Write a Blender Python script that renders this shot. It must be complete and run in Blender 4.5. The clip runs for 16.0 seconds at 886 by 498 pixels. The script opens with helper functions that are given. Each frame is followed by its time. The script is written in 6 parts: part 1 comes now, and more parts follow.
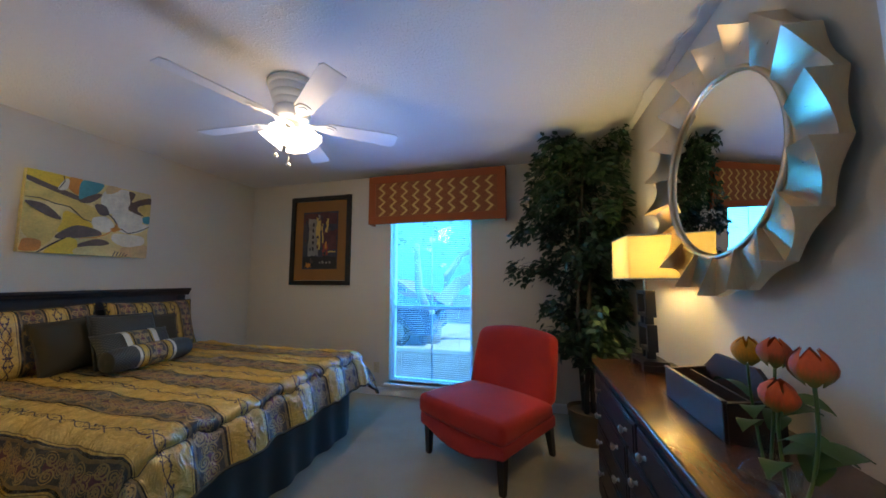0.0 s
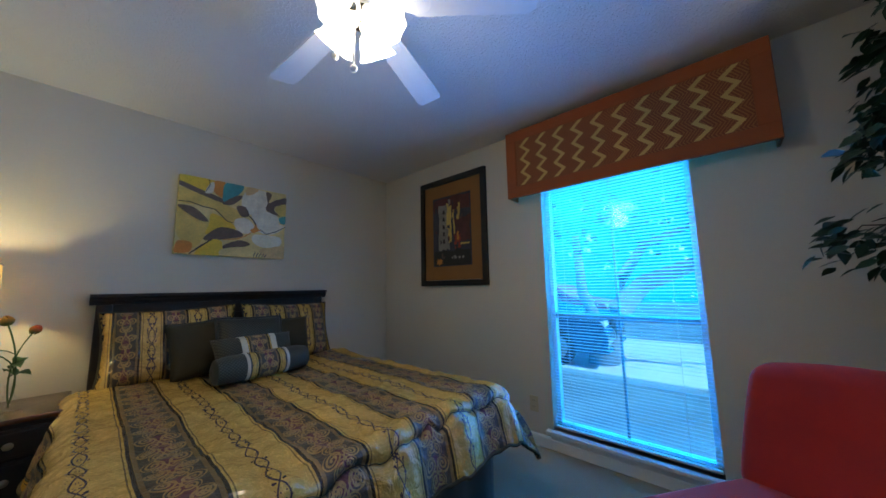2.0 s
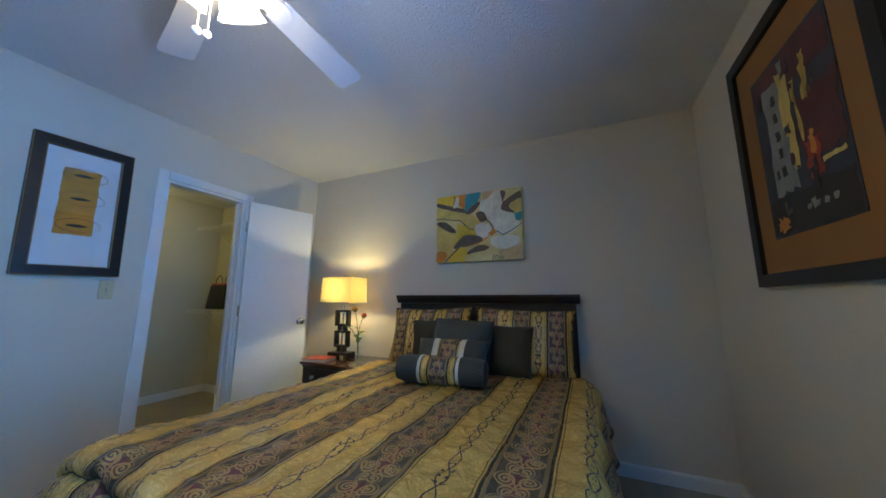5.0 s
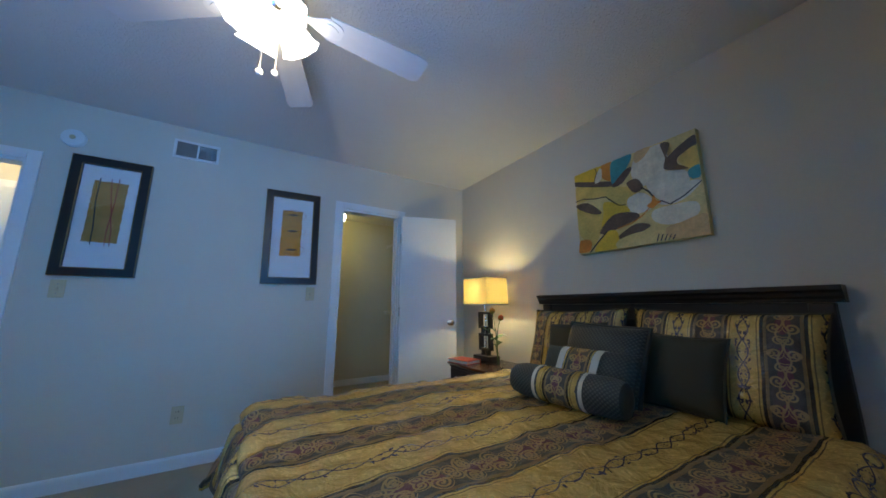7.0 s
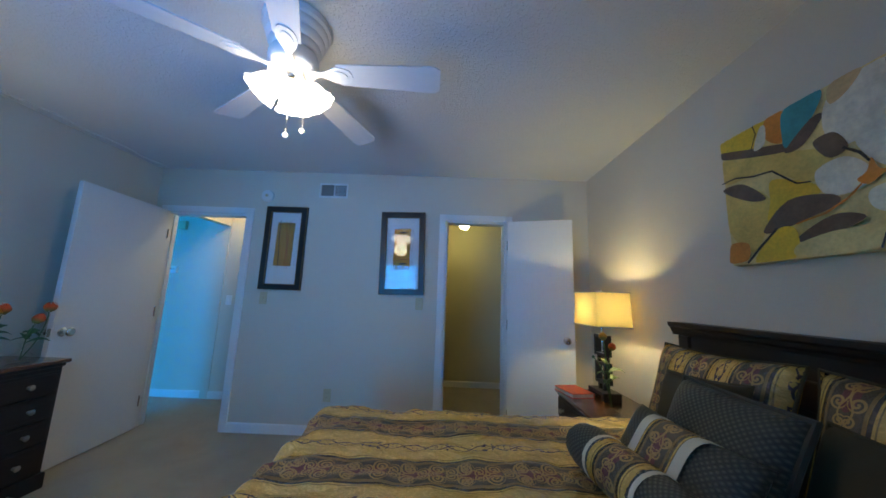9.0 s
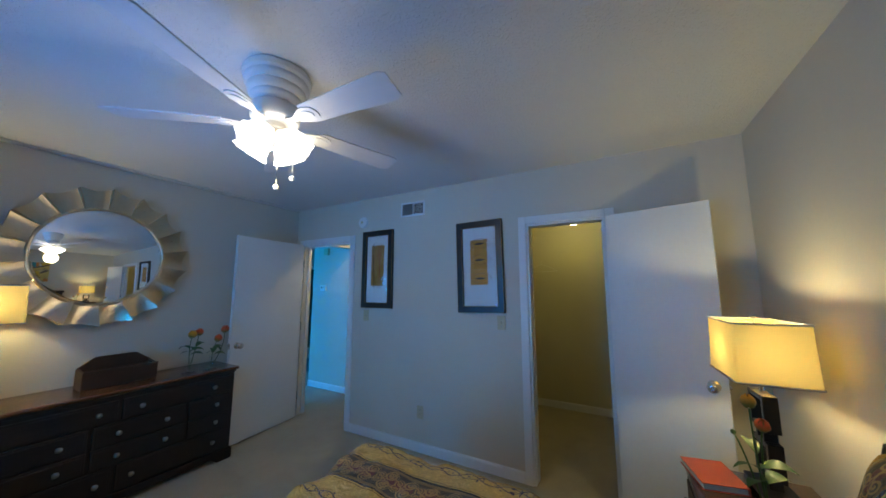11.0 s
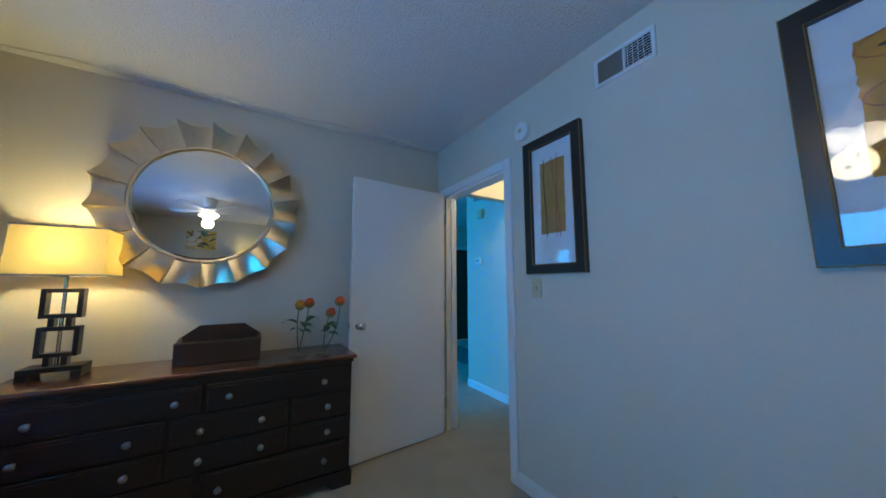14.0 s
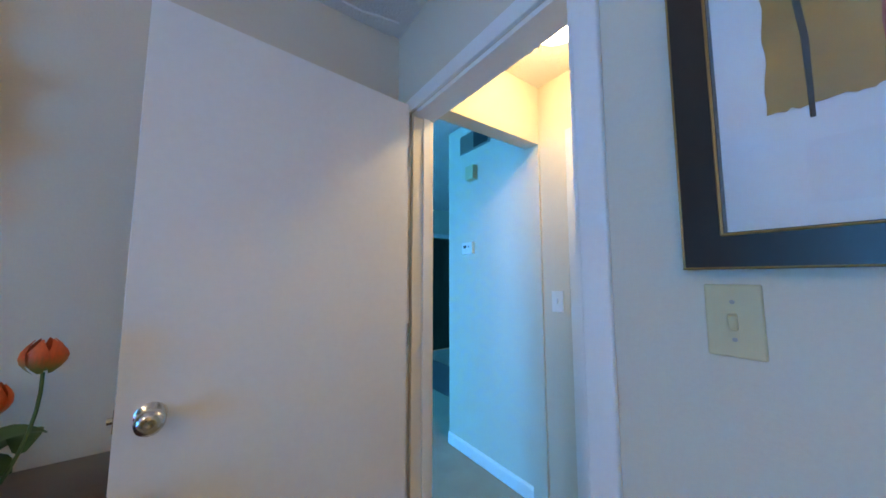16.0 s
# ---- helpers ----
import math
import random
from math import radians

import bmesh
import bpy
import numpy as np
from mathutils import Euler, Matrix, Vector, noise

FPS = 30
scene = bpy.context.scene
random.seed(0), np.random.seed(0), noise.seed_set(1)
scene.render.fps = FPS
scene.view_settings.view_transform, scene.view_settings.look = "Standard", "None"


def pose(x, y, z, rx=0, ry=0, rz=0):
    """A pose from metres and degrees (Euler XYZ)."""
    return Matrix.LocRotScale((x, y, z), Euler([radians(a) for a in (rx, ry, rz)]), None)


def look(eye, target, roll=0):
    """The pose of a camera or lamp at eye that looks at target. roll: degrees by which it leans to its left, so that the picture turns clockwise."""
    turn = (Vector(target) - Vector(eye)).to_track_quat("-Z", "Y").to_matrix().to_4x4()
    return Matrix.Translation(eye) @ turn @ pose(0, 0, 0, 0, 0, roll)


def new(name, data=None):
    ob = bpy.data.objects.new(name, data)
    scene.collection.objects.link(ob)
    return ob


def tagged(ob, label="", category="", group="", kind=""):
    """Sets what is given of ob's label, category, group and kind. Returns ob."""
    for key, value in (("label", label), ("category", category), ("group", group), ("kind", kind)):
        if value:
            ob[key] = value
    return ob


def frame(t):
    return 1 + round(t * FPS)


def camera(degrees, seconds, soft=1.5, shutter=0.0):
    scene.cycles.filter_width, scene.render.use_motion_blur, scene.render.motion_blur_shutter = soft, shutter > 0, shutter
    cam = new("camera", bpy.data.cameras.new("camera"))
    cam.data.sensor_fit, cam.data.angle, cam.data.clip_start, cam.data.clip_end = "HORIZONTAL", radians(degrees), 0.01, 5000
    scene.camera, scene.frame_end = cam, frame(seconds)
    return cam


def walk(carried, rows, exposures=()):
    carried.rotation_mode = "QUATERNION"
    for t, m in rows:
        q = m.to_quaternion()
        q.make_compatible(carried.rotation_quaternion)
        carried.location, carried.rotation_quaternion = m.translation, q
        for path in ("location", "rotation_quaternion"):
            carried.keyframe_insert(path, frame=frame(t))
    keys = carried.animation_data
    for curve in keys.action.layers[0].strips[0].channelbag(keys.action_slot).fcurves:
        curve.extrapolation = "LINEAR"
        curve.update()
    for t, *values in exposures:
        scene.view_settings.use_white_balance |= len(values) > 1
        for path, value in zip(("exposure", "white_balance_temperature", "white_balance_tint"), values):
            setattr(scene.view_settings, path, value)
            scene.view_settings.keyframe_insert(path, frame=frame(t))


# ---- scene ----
cam = camera(109.4, 16.0, soft=1.65)
PATH = [
    (0, (2.05, 0.222, 1.283), (1.54, 2.146, 1.473), 0.0),
    (0.5, (1.975, 0.445, 1.345), (1.325, 2.327, 1.568), -0.4),
    (1, (1.91, 0.767, 1.372), (1.025, 2.55, 1.573), -0.3),
    (1.5, (1.737, 0.96, 1.305), (0.654, 2.634, 1.523), -0.6),
    (2, (1.587, 1.198, 1.195), (0.262, 2.677, 1.438), -1.0),
    (2.5, (1.485, 1.504, 1.084), (-0.102, 2.696, 1.329), -0.9),
    (3, (1.43, 1.827, 1.006), (-0.375, 2.646, 1.281), -0.8),
    (3.5, (1.378, 2.182, 0.988), (-0.564, 2.563, 1.275), -0.6),
    (4, (1.316, 2.474, 0.95), (-0.66, 2.444, 1.26), -0.5),
    (4.5, (1.203, 2.726, 1.047), (-0.717, 2.26, 1.361), -0.2),
    (5, (1.133, 2.797, 1.151), (-0.663, 1.977, 1.47), 0.1),
    (5.2, (1.057, 2.825, 1.155), (-0.658, 1.849, 1.482), 0.3),
    (7.3, (0.484, 3.015, 1.098), (-0.354, 1.234, 1.449), 0.3),
    (7.5, (0.375, 3.025, 1.123), (-0.329, 1.184, 1.462), 0.5),
    (8, (0.233, 3.07, 1.17), (-0.223, 1.149, 1.488), 0.7),
    (8.2, (0.197, 3.084, 1.178), (-0.157, 1.142, 1.503), 1.2),
    (10.3, (-0.579, 2.838, 1.44), (0.04, 0.954, 1.703), 0.4),
    (10.5, (-0.632, 2.781, 1.44), (0.087, 0.935, 1.713), 0.2),
    (11, (-0.68, 2.618, 1.501), (0.274, 0.878, 1.749), 0.0),
    (11.5, (-0.613, 2.443, 1.543), (0.542, 0.829, 1.787), -0.2),
    (12, (-0.432, 2.32, 1.546), (0.89, 0.84, 1.796), -0.3),
    (12.5, (-0.281, 2.088, 1.427), (1.228, 0.799, 1.674), -0.4),
    (13, (-0.117, 1.925, 1.29), (1.485, 0.751, 1.528), -0.3),
    (13.5, (0.086, 1.726, 1.226), (1.741, 0.629, 1.46), -0.2),
    (14, (0.352, 1.467, 1.239), (2.058, 0.446, 1.458), -0.1),
    (14.5, (0.653, 1.275, 1.237), (2.356, 0.249, 1.456), 0.1),
    (15, (0.973, 1.098, 1.254), (2.648, 0.025, 1.458), 0.0),
    (15.5, (1.27, 0.928, 1.254), (2.909, -0.203, 1.44), 0.2),
    (16, (1.55, 0.686, 1.28), (3.173, -0.469, 1.463), 0.0),
]
walk(cam, [(t, look(eye, target, roll)) for t, eye, target, roll in PATH], exposures=[(0, 0.29, 8000, 19), (1, 0.24, 7200, 12), (2, 0.0, 6600, 10), (2.5, -0.22, 6500, 10), (3, -0.72, 6300, 8), (3.5, -0.95, 6300, 8), (4, -0.90, 6400, 8), (4.5, -0.16, 6600, 8), (5, 0.22, 6600, 8), (7.5, -0.07, 6550, 8), (8, -0.06, 6550, 8), (10.5, -0.16, 6700, 8), (12, -0.30, 6700, 9), (13, -0.27, 6700, 8), (13.5, -0.20, 6700, 5), (14.5, 0.32, 7500, 10), (15.5, 0.63, 8900, 19), (16, 0.80, 8900, 19)])

# ---- light ----
X0, X1, Y0, Y1, H, T = -1.45, 2.90, 0.0, 3.555, 2.495, 0.11
FX, FY = 0.66, 1.79  # the ceiling fan
EAST = pose(X1, 1.69, 0)  # the dresser wall; local x = 0 is its face

world = bpy.data.worlds.new("world")
scene.world = world
world.use_nodes = True
wn = world.node_tree
sky = wn.nodes.new("ShaderNodeTexSky")
sky.sky_type, sky.sun_disc = "NISHITA", False
sky.sun_elevation, sky.sun_rotation = radians(48), radians(200)
tint = wn.nodes.new("ShaderNodeMixRGB")
tint.blend_type = "MULTIPLY"
tint.inputs[0].default_value = 1.0
tint.inputs[2].default_value = (0.045, 0.61, 1.0, 1)
wn.links.new(sky.outputs[0], tint.inputs[1])
wn.links.new(tint.outputs[0], wn.nodes["Background"].inputs[0])
wn.nodes["Background"].inputs[1].default_value = 0.15


def lamp(name, kind, m, watts, color, **more):
    data = bpy.data.lights.new(name, kind)
    data.energy, data.color = watts, color
    if "size" in more:
        data.shape, data.size, data.size_y = "RECTANGLE", more["size"], more["size_y"]
    if "radius" in more:
        data.shadow_soft_size = more["radius"]
    ob = new(name, data)
    ob.matrix_world = m
    return ob


sun = lamp("sun", "SUN", look((0, 0, 0), (-0.75, 0.14, -0.9)), 5.0, (0.36, 0.76, 1.0))
sun.data.angle = radians(0.5)
BLUE = (0.10, 0.31, 1.0)
WARM = (1.0, 0.88, 0.44)
inner = lamp("window_daylight", "AREA", look((1.02, Y1 - 0.06, 1.02), (0.97, 1.9, 2.45)), 15.5, BLUE, size=0.92, size_y=1.75)
inner.data.spread = radians(112)
lamp("window_sky", "AREA", look((1.02, Y1 + 0.46, 1.5), (1.02, 2.8, 0.7)), 118, (0.0, 0.365, 1.0), size=1.3, size_y=1.9)
lamp("living_daylight", "AREA", look((4.3, Y1 - 0.2, 1.2), (3.6, -2.0, 1.0)), 150, (0.0, 0.31, 1.0), size=1.9, size_y=1.9)
lamp("hall_bulb", "POINT", pose(2.30, -0.48, 2.33), 6.0, (1.0, 0.85, 0.52), radius=0.06)
lamp("closet_bulb", "POINT", pose(-0.29, -1.21, 2.17), 3.4, (0.97, 0.84, 0.15), radius=0.05)
lamp("dresser_lamp_bulb", "POINT", EAST @ pose(-0.19, 0.595, 1.41), 15.0, WARM, radius=0.035)
lamp("nightstand_lamp_bulb", "POINT", pose(-1.205, 0.705, 1.235), 17.0, WARM, radius=0.035)
lamp("fan_bulb", "POINT", pose(FX, FY, 1.99), 4.5, (1.0, 0.85, 0.55), radius=0.10)
down = lamp("fan_downlight", "SPOT", pose(FX, FY, 1.98), 3.0, (1.0, 0.85, 0.52), radius=0.10)
down.data.spot_size, down.data.spot_blend = radians(172), 0.35


# ---- materials ----
def nmath(nt, op, a, b=None, c=None):
    n = nt.nodes.new("ShaderNodeMath")
    n.operation = op
    for i, v in enumerate((a, b, c)):
        if v is None:
            continue
        if isinstance(v, (int, float)):
            n.inputs[i].default_value = v
        else:
            nt.links.new(v, n.inputs[i])
    return n.outputs[0]


def nmix(nt, fac, a, b, blend="MIX"):
    n = nt.nodes.new("ShaderNodeMixRGB")
    n.blend_type = blend
    for i, v in enumerate((fac, a, b)):
        if isinstance(v, (int, float)):
            n.inputs[i].default_value = v
        elif isinstance(v, tuple):
            n.inputs[i].default_value = (*v[:3], 1)
        else:
            nt.links.new(v, n.inputs[i])
    return n.outputs[0]


def nnoise(nt, scale, detail=3.0, rough=0.55, vec=None, stretch=None, distort=0.0):
    n = nt.nodes.new("ShaderNodeTexNoise")
    n.inputs["Scale"].default_value, n.inputs["Detail"].default_value = scale, detail
    n.inputs["Roughness"].default_value, n.inputs["Distortion"].default_value = rough, distort
    if vec is None:
        tc = nt.nodes.new("ShaderNodeTexCoord")
        vec = tc.outputs["Object"]
    if stretch:
        mp = nt.nodes.new("ShaderNodeMapping")
        mp.inputs["Scale"].default_value = stretch
        nt.links.new(vec, mp.inputs[0])
        vec = mp.outputs[0]
    nt.links.new(vec, n.inputs["Vector"])
    return n.outputs["Fac"]


def nbump(nt, height, strength, distance=0.01):
    b = nt.nodes.new("ShaderNodeBump")
    b.inputs["Strength"].default_value, b.inputs["Distance"].default_value = strength, distance
    nt.links.new(height, b.inputs["Height"])
    return b.outputs[0]


def blank(name):
    m = bpy.data.materials.new(name)
    m.use_nodes = True
    nt = m.node_tree
    return m, nt, nt.nodes["Principled BSDF"]


def mat(name, color, rough=0.6, metal=0.0, grain=40.0, vary=0.12, blotch=2.5, bump=0.15, depth=0.004, stretch=None, sheen=0.0, coat=0.0, rvary=0.12):
    """A surface with variation at two scales: large blotches, and a fine grain that also gives relief."""
    m, nt, bs = blank(name)
    big, fine = nnoise(nt, blotch, 2.0, stretch=stretch), nnoise(nt, grain, 4.0, stretch=stretch)
    f = nmath(nt, "ADD", nmath(nt, "MULTIPLY", big, 0.6), nmath(nt, "MULTIPLY", fine, 0.4))
    lo, hi = tuple(c * (1 - vary) for c in color), tuple(min(1, c * (1 + vary)) for c in color)
    ramp = nmath(nt, "MULTIPLY_ADD", f, 2.2, -0.6)
    nt.links.new(nmix(nt, ramp, lo, hi), bs.inputs["Base Color"])
    nt.links.new(nmath(nt, "MULTIPLY_ADD", fine, rvary, rough - rvary / 2), bs.inputs["Roughness"])
    bs.inputs["Metallic"].default_value = metal
    bs.inputs["Sheen Weight"].default_value = sheen
    bs.inputs["Coat Weight"].default_value = coat
    nt.links.new(nbump(nt, fine, bump, depth), bs.inputs["Normal"])
    return m


def glow(name, color, strength):
    m, nt, bs = blank(name)
    bs.inputs["Base Color"].default_value = (0.8, 0.8, 0.8, 1)
    bs.inputs["Emission Color"].default_value = (*color, 1)
    bs.inputs["Emission Strength"].default_value = strength
    return m


def glass(name, tinted=(1, 1, 1), gloss=1.0):
    """A thin pane: clear, with a Fresnel reflection."""
    m, nt, bs = blank(name)
    nt.nodes.remove(bs)
    clear, shine, mix, fr = (nt.nodes.new("ShaderNode" + k) for k in ("BsdfTransparent", "BsdfGlossy", "MixShader", "LayerWeight"))
    clear.inputs[0].default_value = (*tinted, 1)
    shine.inputs["Roughness"].default_value = 0.02
    fr.inputs["Blend"].default_value = 0.5
    schlick = nmath(nt, "MULTIPLY_ADD", nmath(nt, "POWER", fr.outputs["Facing"], 5.0), 0.96, 0.04)
    nt.links.new(nmath(nt, "MULTIPLY", schlick, gloss), mix.inputs[0])
    nt.links.new(clear.outputs[0], mix.inputs[1])
    nt.links.new(shine.outputs[0], mix.inputs[2])
    nt.links.new(mix.outputs[0], nt.nodes["Material Output"].inputs[0])
    return m


def translucent(name, color, share, rough=0.9, weave=900.0):
    m, nt, bs = blank(name)
    tr, mix = nt.nodes.new("ShaderNodeBsdfTranslucent"), nt.nodes.new("ShaderNodeMixShader")
    w = nnoise(nt, weave, 2.0, stretch=(1, 1, 0.25))
    col = nmix(nt, w, tuple(c * 0.86 for c in color), color)
    nt.links.new(col, bs.inputs["Base Color"])
    nt.links.new(col, tr.inputs[0])
    bs.inputs["Roughness"].default_value = rough
    mix.inputs[0].default_value = share
    nt.links.new(bs.outputs[0], mix.inputs[1])
    nt.links.new(tr.outputs[0], mix.inputs[2])
    nt.links.new(mix.outputs[0], nt.nodes["Material Output"].inputs[0])
    return m


def ceiling_stuff():
    m, nt, bs = blank("popcorn_ceiling")
    a, b = nnoise(nt, 75, 3, 0.6), nnoise(nt, 1.3, 3)
    nt.links.new(nmix(nt, b, (0.66, 0.64, 0.60), (0.76, 0.74, 0.70)), bs.inputs["Base Color"])
    bs.inputs["Roughness"].default_value = 0.95
    lumps = nmath(nt, "SMOOTH_MAX", nmath(nt, "SUBTRACT", a, 0.5), 0.0, 0.05)
    nt.links.new(nbump(nt, lumps, 0.75, 0.018), bs.inputs["Normal"])
    return m


def carpet_stuff(name, dark, light):
    m, nt, bs = blank(name)
    a, b = nnoise(nt, 420, 2, 0.7), nnoise(nt, 3.2, 4, 0.6, distort=0.8)
    f = nmath(nt, "ADD", nmath(nt, "MULTIPLY", a, 0.5), nmath(nt, "MULTIPLY", b, 0.5))
    nt.links.new(nmix(nt, nmath(nt, "MULTIPLY_ADD", f, 2.4, -0.7), dark, light), bs.inputs["Base Color"])
    bs.inputs["Roughness"].default_value, bs.inputs["Sheen Weight"].default_value = 1.0, 0.3
    nt.links.new(nbump(nt, f, 0.7, 0.012), bs.inputs["Normal"])
    return m


def wood(name, dark, light, rough=0.35, stretch=(2, 14, 14), coat=0.25):
    m, nt, bs = blank(name)
    a, b = nnoise(nt, 3.0, 6, 0.65, stretch=stretch, distort=0.6), nnoise(nt, 26, 3, 0.6, stretch=stretch)
    f = nmath(nt, "ADD", nmath(nt, "MULTIPLY", a, 0.7), nmath(nt, "MULTIPLY", b, 0.3))
    nt.links.new(nmix(nt, nmath(nt, "MULTIPLY_ADD", f, 2.4, -0.7), dark, light), bs.inputs["Base Color"])
    nt.links.new(nmath(nt, "MULTIPLY_ADD", b, 0.2, rough - 0.1), bs.inputs["Roughness"])
    bs.inputs["Coat Weight"].default_value, bs.inputs["Coat Roughness"].default_value = coat, 0.25
    nt.links.new(nbump(nt, b, 0.12, 0.002), bs.inputs["Normal"])
    return m


def damask(name, period, phase, half=0.078, gold=(0.69, 0.43, 0.105), band=(0.040, 0.022, 0.010)):
    """Striped jacquard: gold satin bands with a thin vine, and dark bands with medallions. UV in metres: u along the stripes, v across."""
    m, nt, bs = blank(name)
    tc, sep = nt.nodes.new("ShaderNodeTexCoord"), nt.nodes.new("ShaderNodeSeparateXYZ")
    nt.links.new(tc.outputs["UV"], sep.inputs[0])
    u, v = sep.outputs[0], sep.outputs[1]
    sway = nmath(nt, "MULTIPLY_ADD", nnoise(nt, 5.0, 2, vec=tc.outputs["UV"]), 0.012, -0.006)
    fr = nmath(nt, "FRACT", nmath(nt, "ADD", nmath(nt, "DIVIDE", nmath(nt, "ADD", nmath(nt, "SUBTRACT", v, phase), sway), period), 100.5))
    ad = nmath(nt, "ABSOLUTE", nmath(nt, "MULTIPLY", nmath(nt, "SUBTRACT", fr, 0.5), period))
    comb = nt.nodes.new("ShaderNodeCombineXYZ")
    nt.links.new(u, comb.inputs[0])
    nt.links.new(ad, comb.inputs[1])
    mirror = comb.outputs[0]
    uf = nmath(nt, "MULTIPLY", nmath(nt, "SUBTRACT", nmath(nt, "FRACT", nmath(nt, "DIVIDE", u, 0.21)), 0.5), 0.21)

    def spiral(period_, shift, across, radius, pitch, way):
        """Gold scroll lines winding round a row of centres along the band."""
        du = nmath(nt, "MULTIPLY", nmath(nt, "SUBTRACT", nmath(nt, "FRACT", nmath(nt, "ADD", nmath(nt, "DIVIDE", u, period_), shift + 50.0)), 0.5), period_)
        dv = nmath(nt, "SUBTRACT", ad, across)
        r_ = nmath(nt, "SQRT", nmath(nt, "ADD", nmath(nt, "MULTIPLY", du, du), nmath(nt, "MULTIPLY", dv, dv)))
        turn_ = nmath(nt, "MULTIPLY", nmath(nt, "ARCTAN2", du, dv), way / math.tau)
        arm = nmath(nt, "LESS_THAN", nmath(nt, "FRACT", nmath(nt, "ADD", nmath(nt, "ADD", nmath(nt, "DIVIDE", r_, pitch), turn_), 20.0)), 0.54)
        return nmath(nt, "MULTIPLY", arm, nmath(nt, "LESS_THAN", r_, radius)), nmath(nt, "LESS_THAN", r_, radius)

    s1, _ = spiral(0.105, 0.0, half * 0.42, half * 0.42, 0.0140, 1)
    s2, _ = spiral(0.105, 0.5, half * 0.20, half * 0.34, 0.0115, -1)
    s3, _ = spiral(0.210, 0.25, half * 0.62, half * 0.27, 0.0105, -1)
    stem = nmath(nt, "LESS_THAN", nmath(nt, "ABSOLUTE", nmath(nt, "SUBTRACT", ad, nmath(nt, "MULTIPLY_ADD", nmath(nt, "SINE", nmath(nt, "MULTIPLY", u, 60.0)), half * 0.16, half * 0.18))), 0.0028)
    scroll = nmath(nt, "MAXIMUM", nmath(nt, "MAXIMUM", s1, s2), nmath(nt, "MAXIMUM", s3, stem))
    r2 = nmath(nt, "ADD", nmath(nt, "POWER", nmath(nt, "DIVIDE", ad, half * 0.74), 2), nmath(nt, "POWER", nmath(nt, "DIVIDE", nmath(nt, "ABSOLUTE", uf), 0.085), 2))
    wob = nmath(nt, "ADD", r2, nmath(nt, "MULTIPLY_ADD", nnoise(nt, 38, 2, vec=mirror), 0.9, -0.45))
    medal = nmath(nt, "LESS_THAN", wob, 1.0)
    heart = nmath(nt, "LESS_THAN", nmath(nt, "ADD", nmath(nt, "POWER", nmath(nt, "DIVIDE", ad, half * 0.40), 2), nmath(nt, "POWER", nmath(nt, "DIVIDE", nmath(nt, "SUBTRACT", nmath(nt, "ABSOLUTE", uf), 0.070), 0.045), 2)), 1.0)
    dark = nmath(nt, "LESS_THAN", ad, half)
    line = nmath(nt, "LESS_THAN", nmath(nt, "ABSOLUTE", nmath(nt, "SUBTRACT", ad, half + 0.006)), 0.0055)
    line2 = nmath(nt, "LESS_THAN", nmath(nt, "ABSOLUTE", nmath(nt, "SUBTRACT", ad, half + 0.02)), 0.002)
    gap = nmath(nt, "SUBTRACT", period / 2, ad)
    twist = nmath(nt, "MULTIPLY", nmath(nt, "ABSOLUTE", nmath(nt, "SINE", nmath(nt, "MULTIPLY", u, 33.0))), 0.017)
    vline = nmath(nt, "LESS_THAN", nmath(nt, "ABSOLUTE", nmath(nt, "SUBTRACT", gap, twist)), 0.0026)
    vleaf = nmath(nt, "MULTIPLY", nmath(nt, "LESS_THAN", nmath(nt, "ABSOLUTE", nmath(nt, "SUBTRACT", gap, 0.013)), 0.011), nmath(nt, "GREATER_THAN", nnoise(nt, 58, 2, vec=mirror), 0.58))
    vine = nmath(nt, "MAXIMUM", vline, vleaf)
    leaf = nmath(nt, "MULTIPLY_ADD", nmath(nt, "GREATER_THAN", nnoise(nt, 42, 3, vec=mirror, distort=2.2), 0.56), 0.45, nmath(nt, "MULTIPLY", nnoise(nt, 6, 3, vec=tc.outputs["UV"]), 0.4))
    cgold = nmix(nt, leaf, tuple(c * 0.76 for c in gold), tuple(c * 1.18 for c in gold))
    cvine = nmix(nt, vine, cgold, (0.075, 0.05, 0.055))
    weave_a = nmath(nt, "GREATER_THAN", nmath(nt, "FRACT", nmath(nt, "MULTIPLY", nmath(nt, "ADD", u, ad), 95.0)), 0.72)
    weave_b = nmath(nt, "GREATER_THAN", nmath(nt, "FRACT", nmath(nt, "MULTIPLY", nmath(nt, "SUBTRACT", u, ad), 95.0)), 0.72)
    hatch = nmath(nt, "MAXIMUM", weave_a, weave_b)
    cband = nmix(nt, nmath(nt, "MULTIPLY", hatch, 0.4), band, (0.075, 0.085, 0.050))
    cband = nmix(nt, medal, cband, (0.075, 0.050, 0.030))
    cband = nmix(nt, heart, cband, (0.125, 0.018, 0.030))
    rim = nmath(nt, "GREATER_THAN", ad, half * 0.84)
    cband = nmix(nt, rim, cband, (0.22, 0.13, 0.035))
    cband = nmix(nt, nmath(nt, "MULTIPLY", scroll, 0.88), cband, (0.44, 0.27, 0.085))
    col = nmix(nt, dark, cvine, cband)
    col = nmix(nt, nmath(nt, "MAXIMUM", line, nmath(nt, "MULTIPLY", line2, 0.7)), col, (0.05, 0.037, 0.025))
    nt.links.new(col, bs.inputs["Base Color"])
    nt.links.new(nmath(nt, "MULTIPLY_ADD", dark, 0.32, 0.24), bs.inputs["Roughness"])
    bs.inputs["Specular IOR Level"].default_value = 0.8
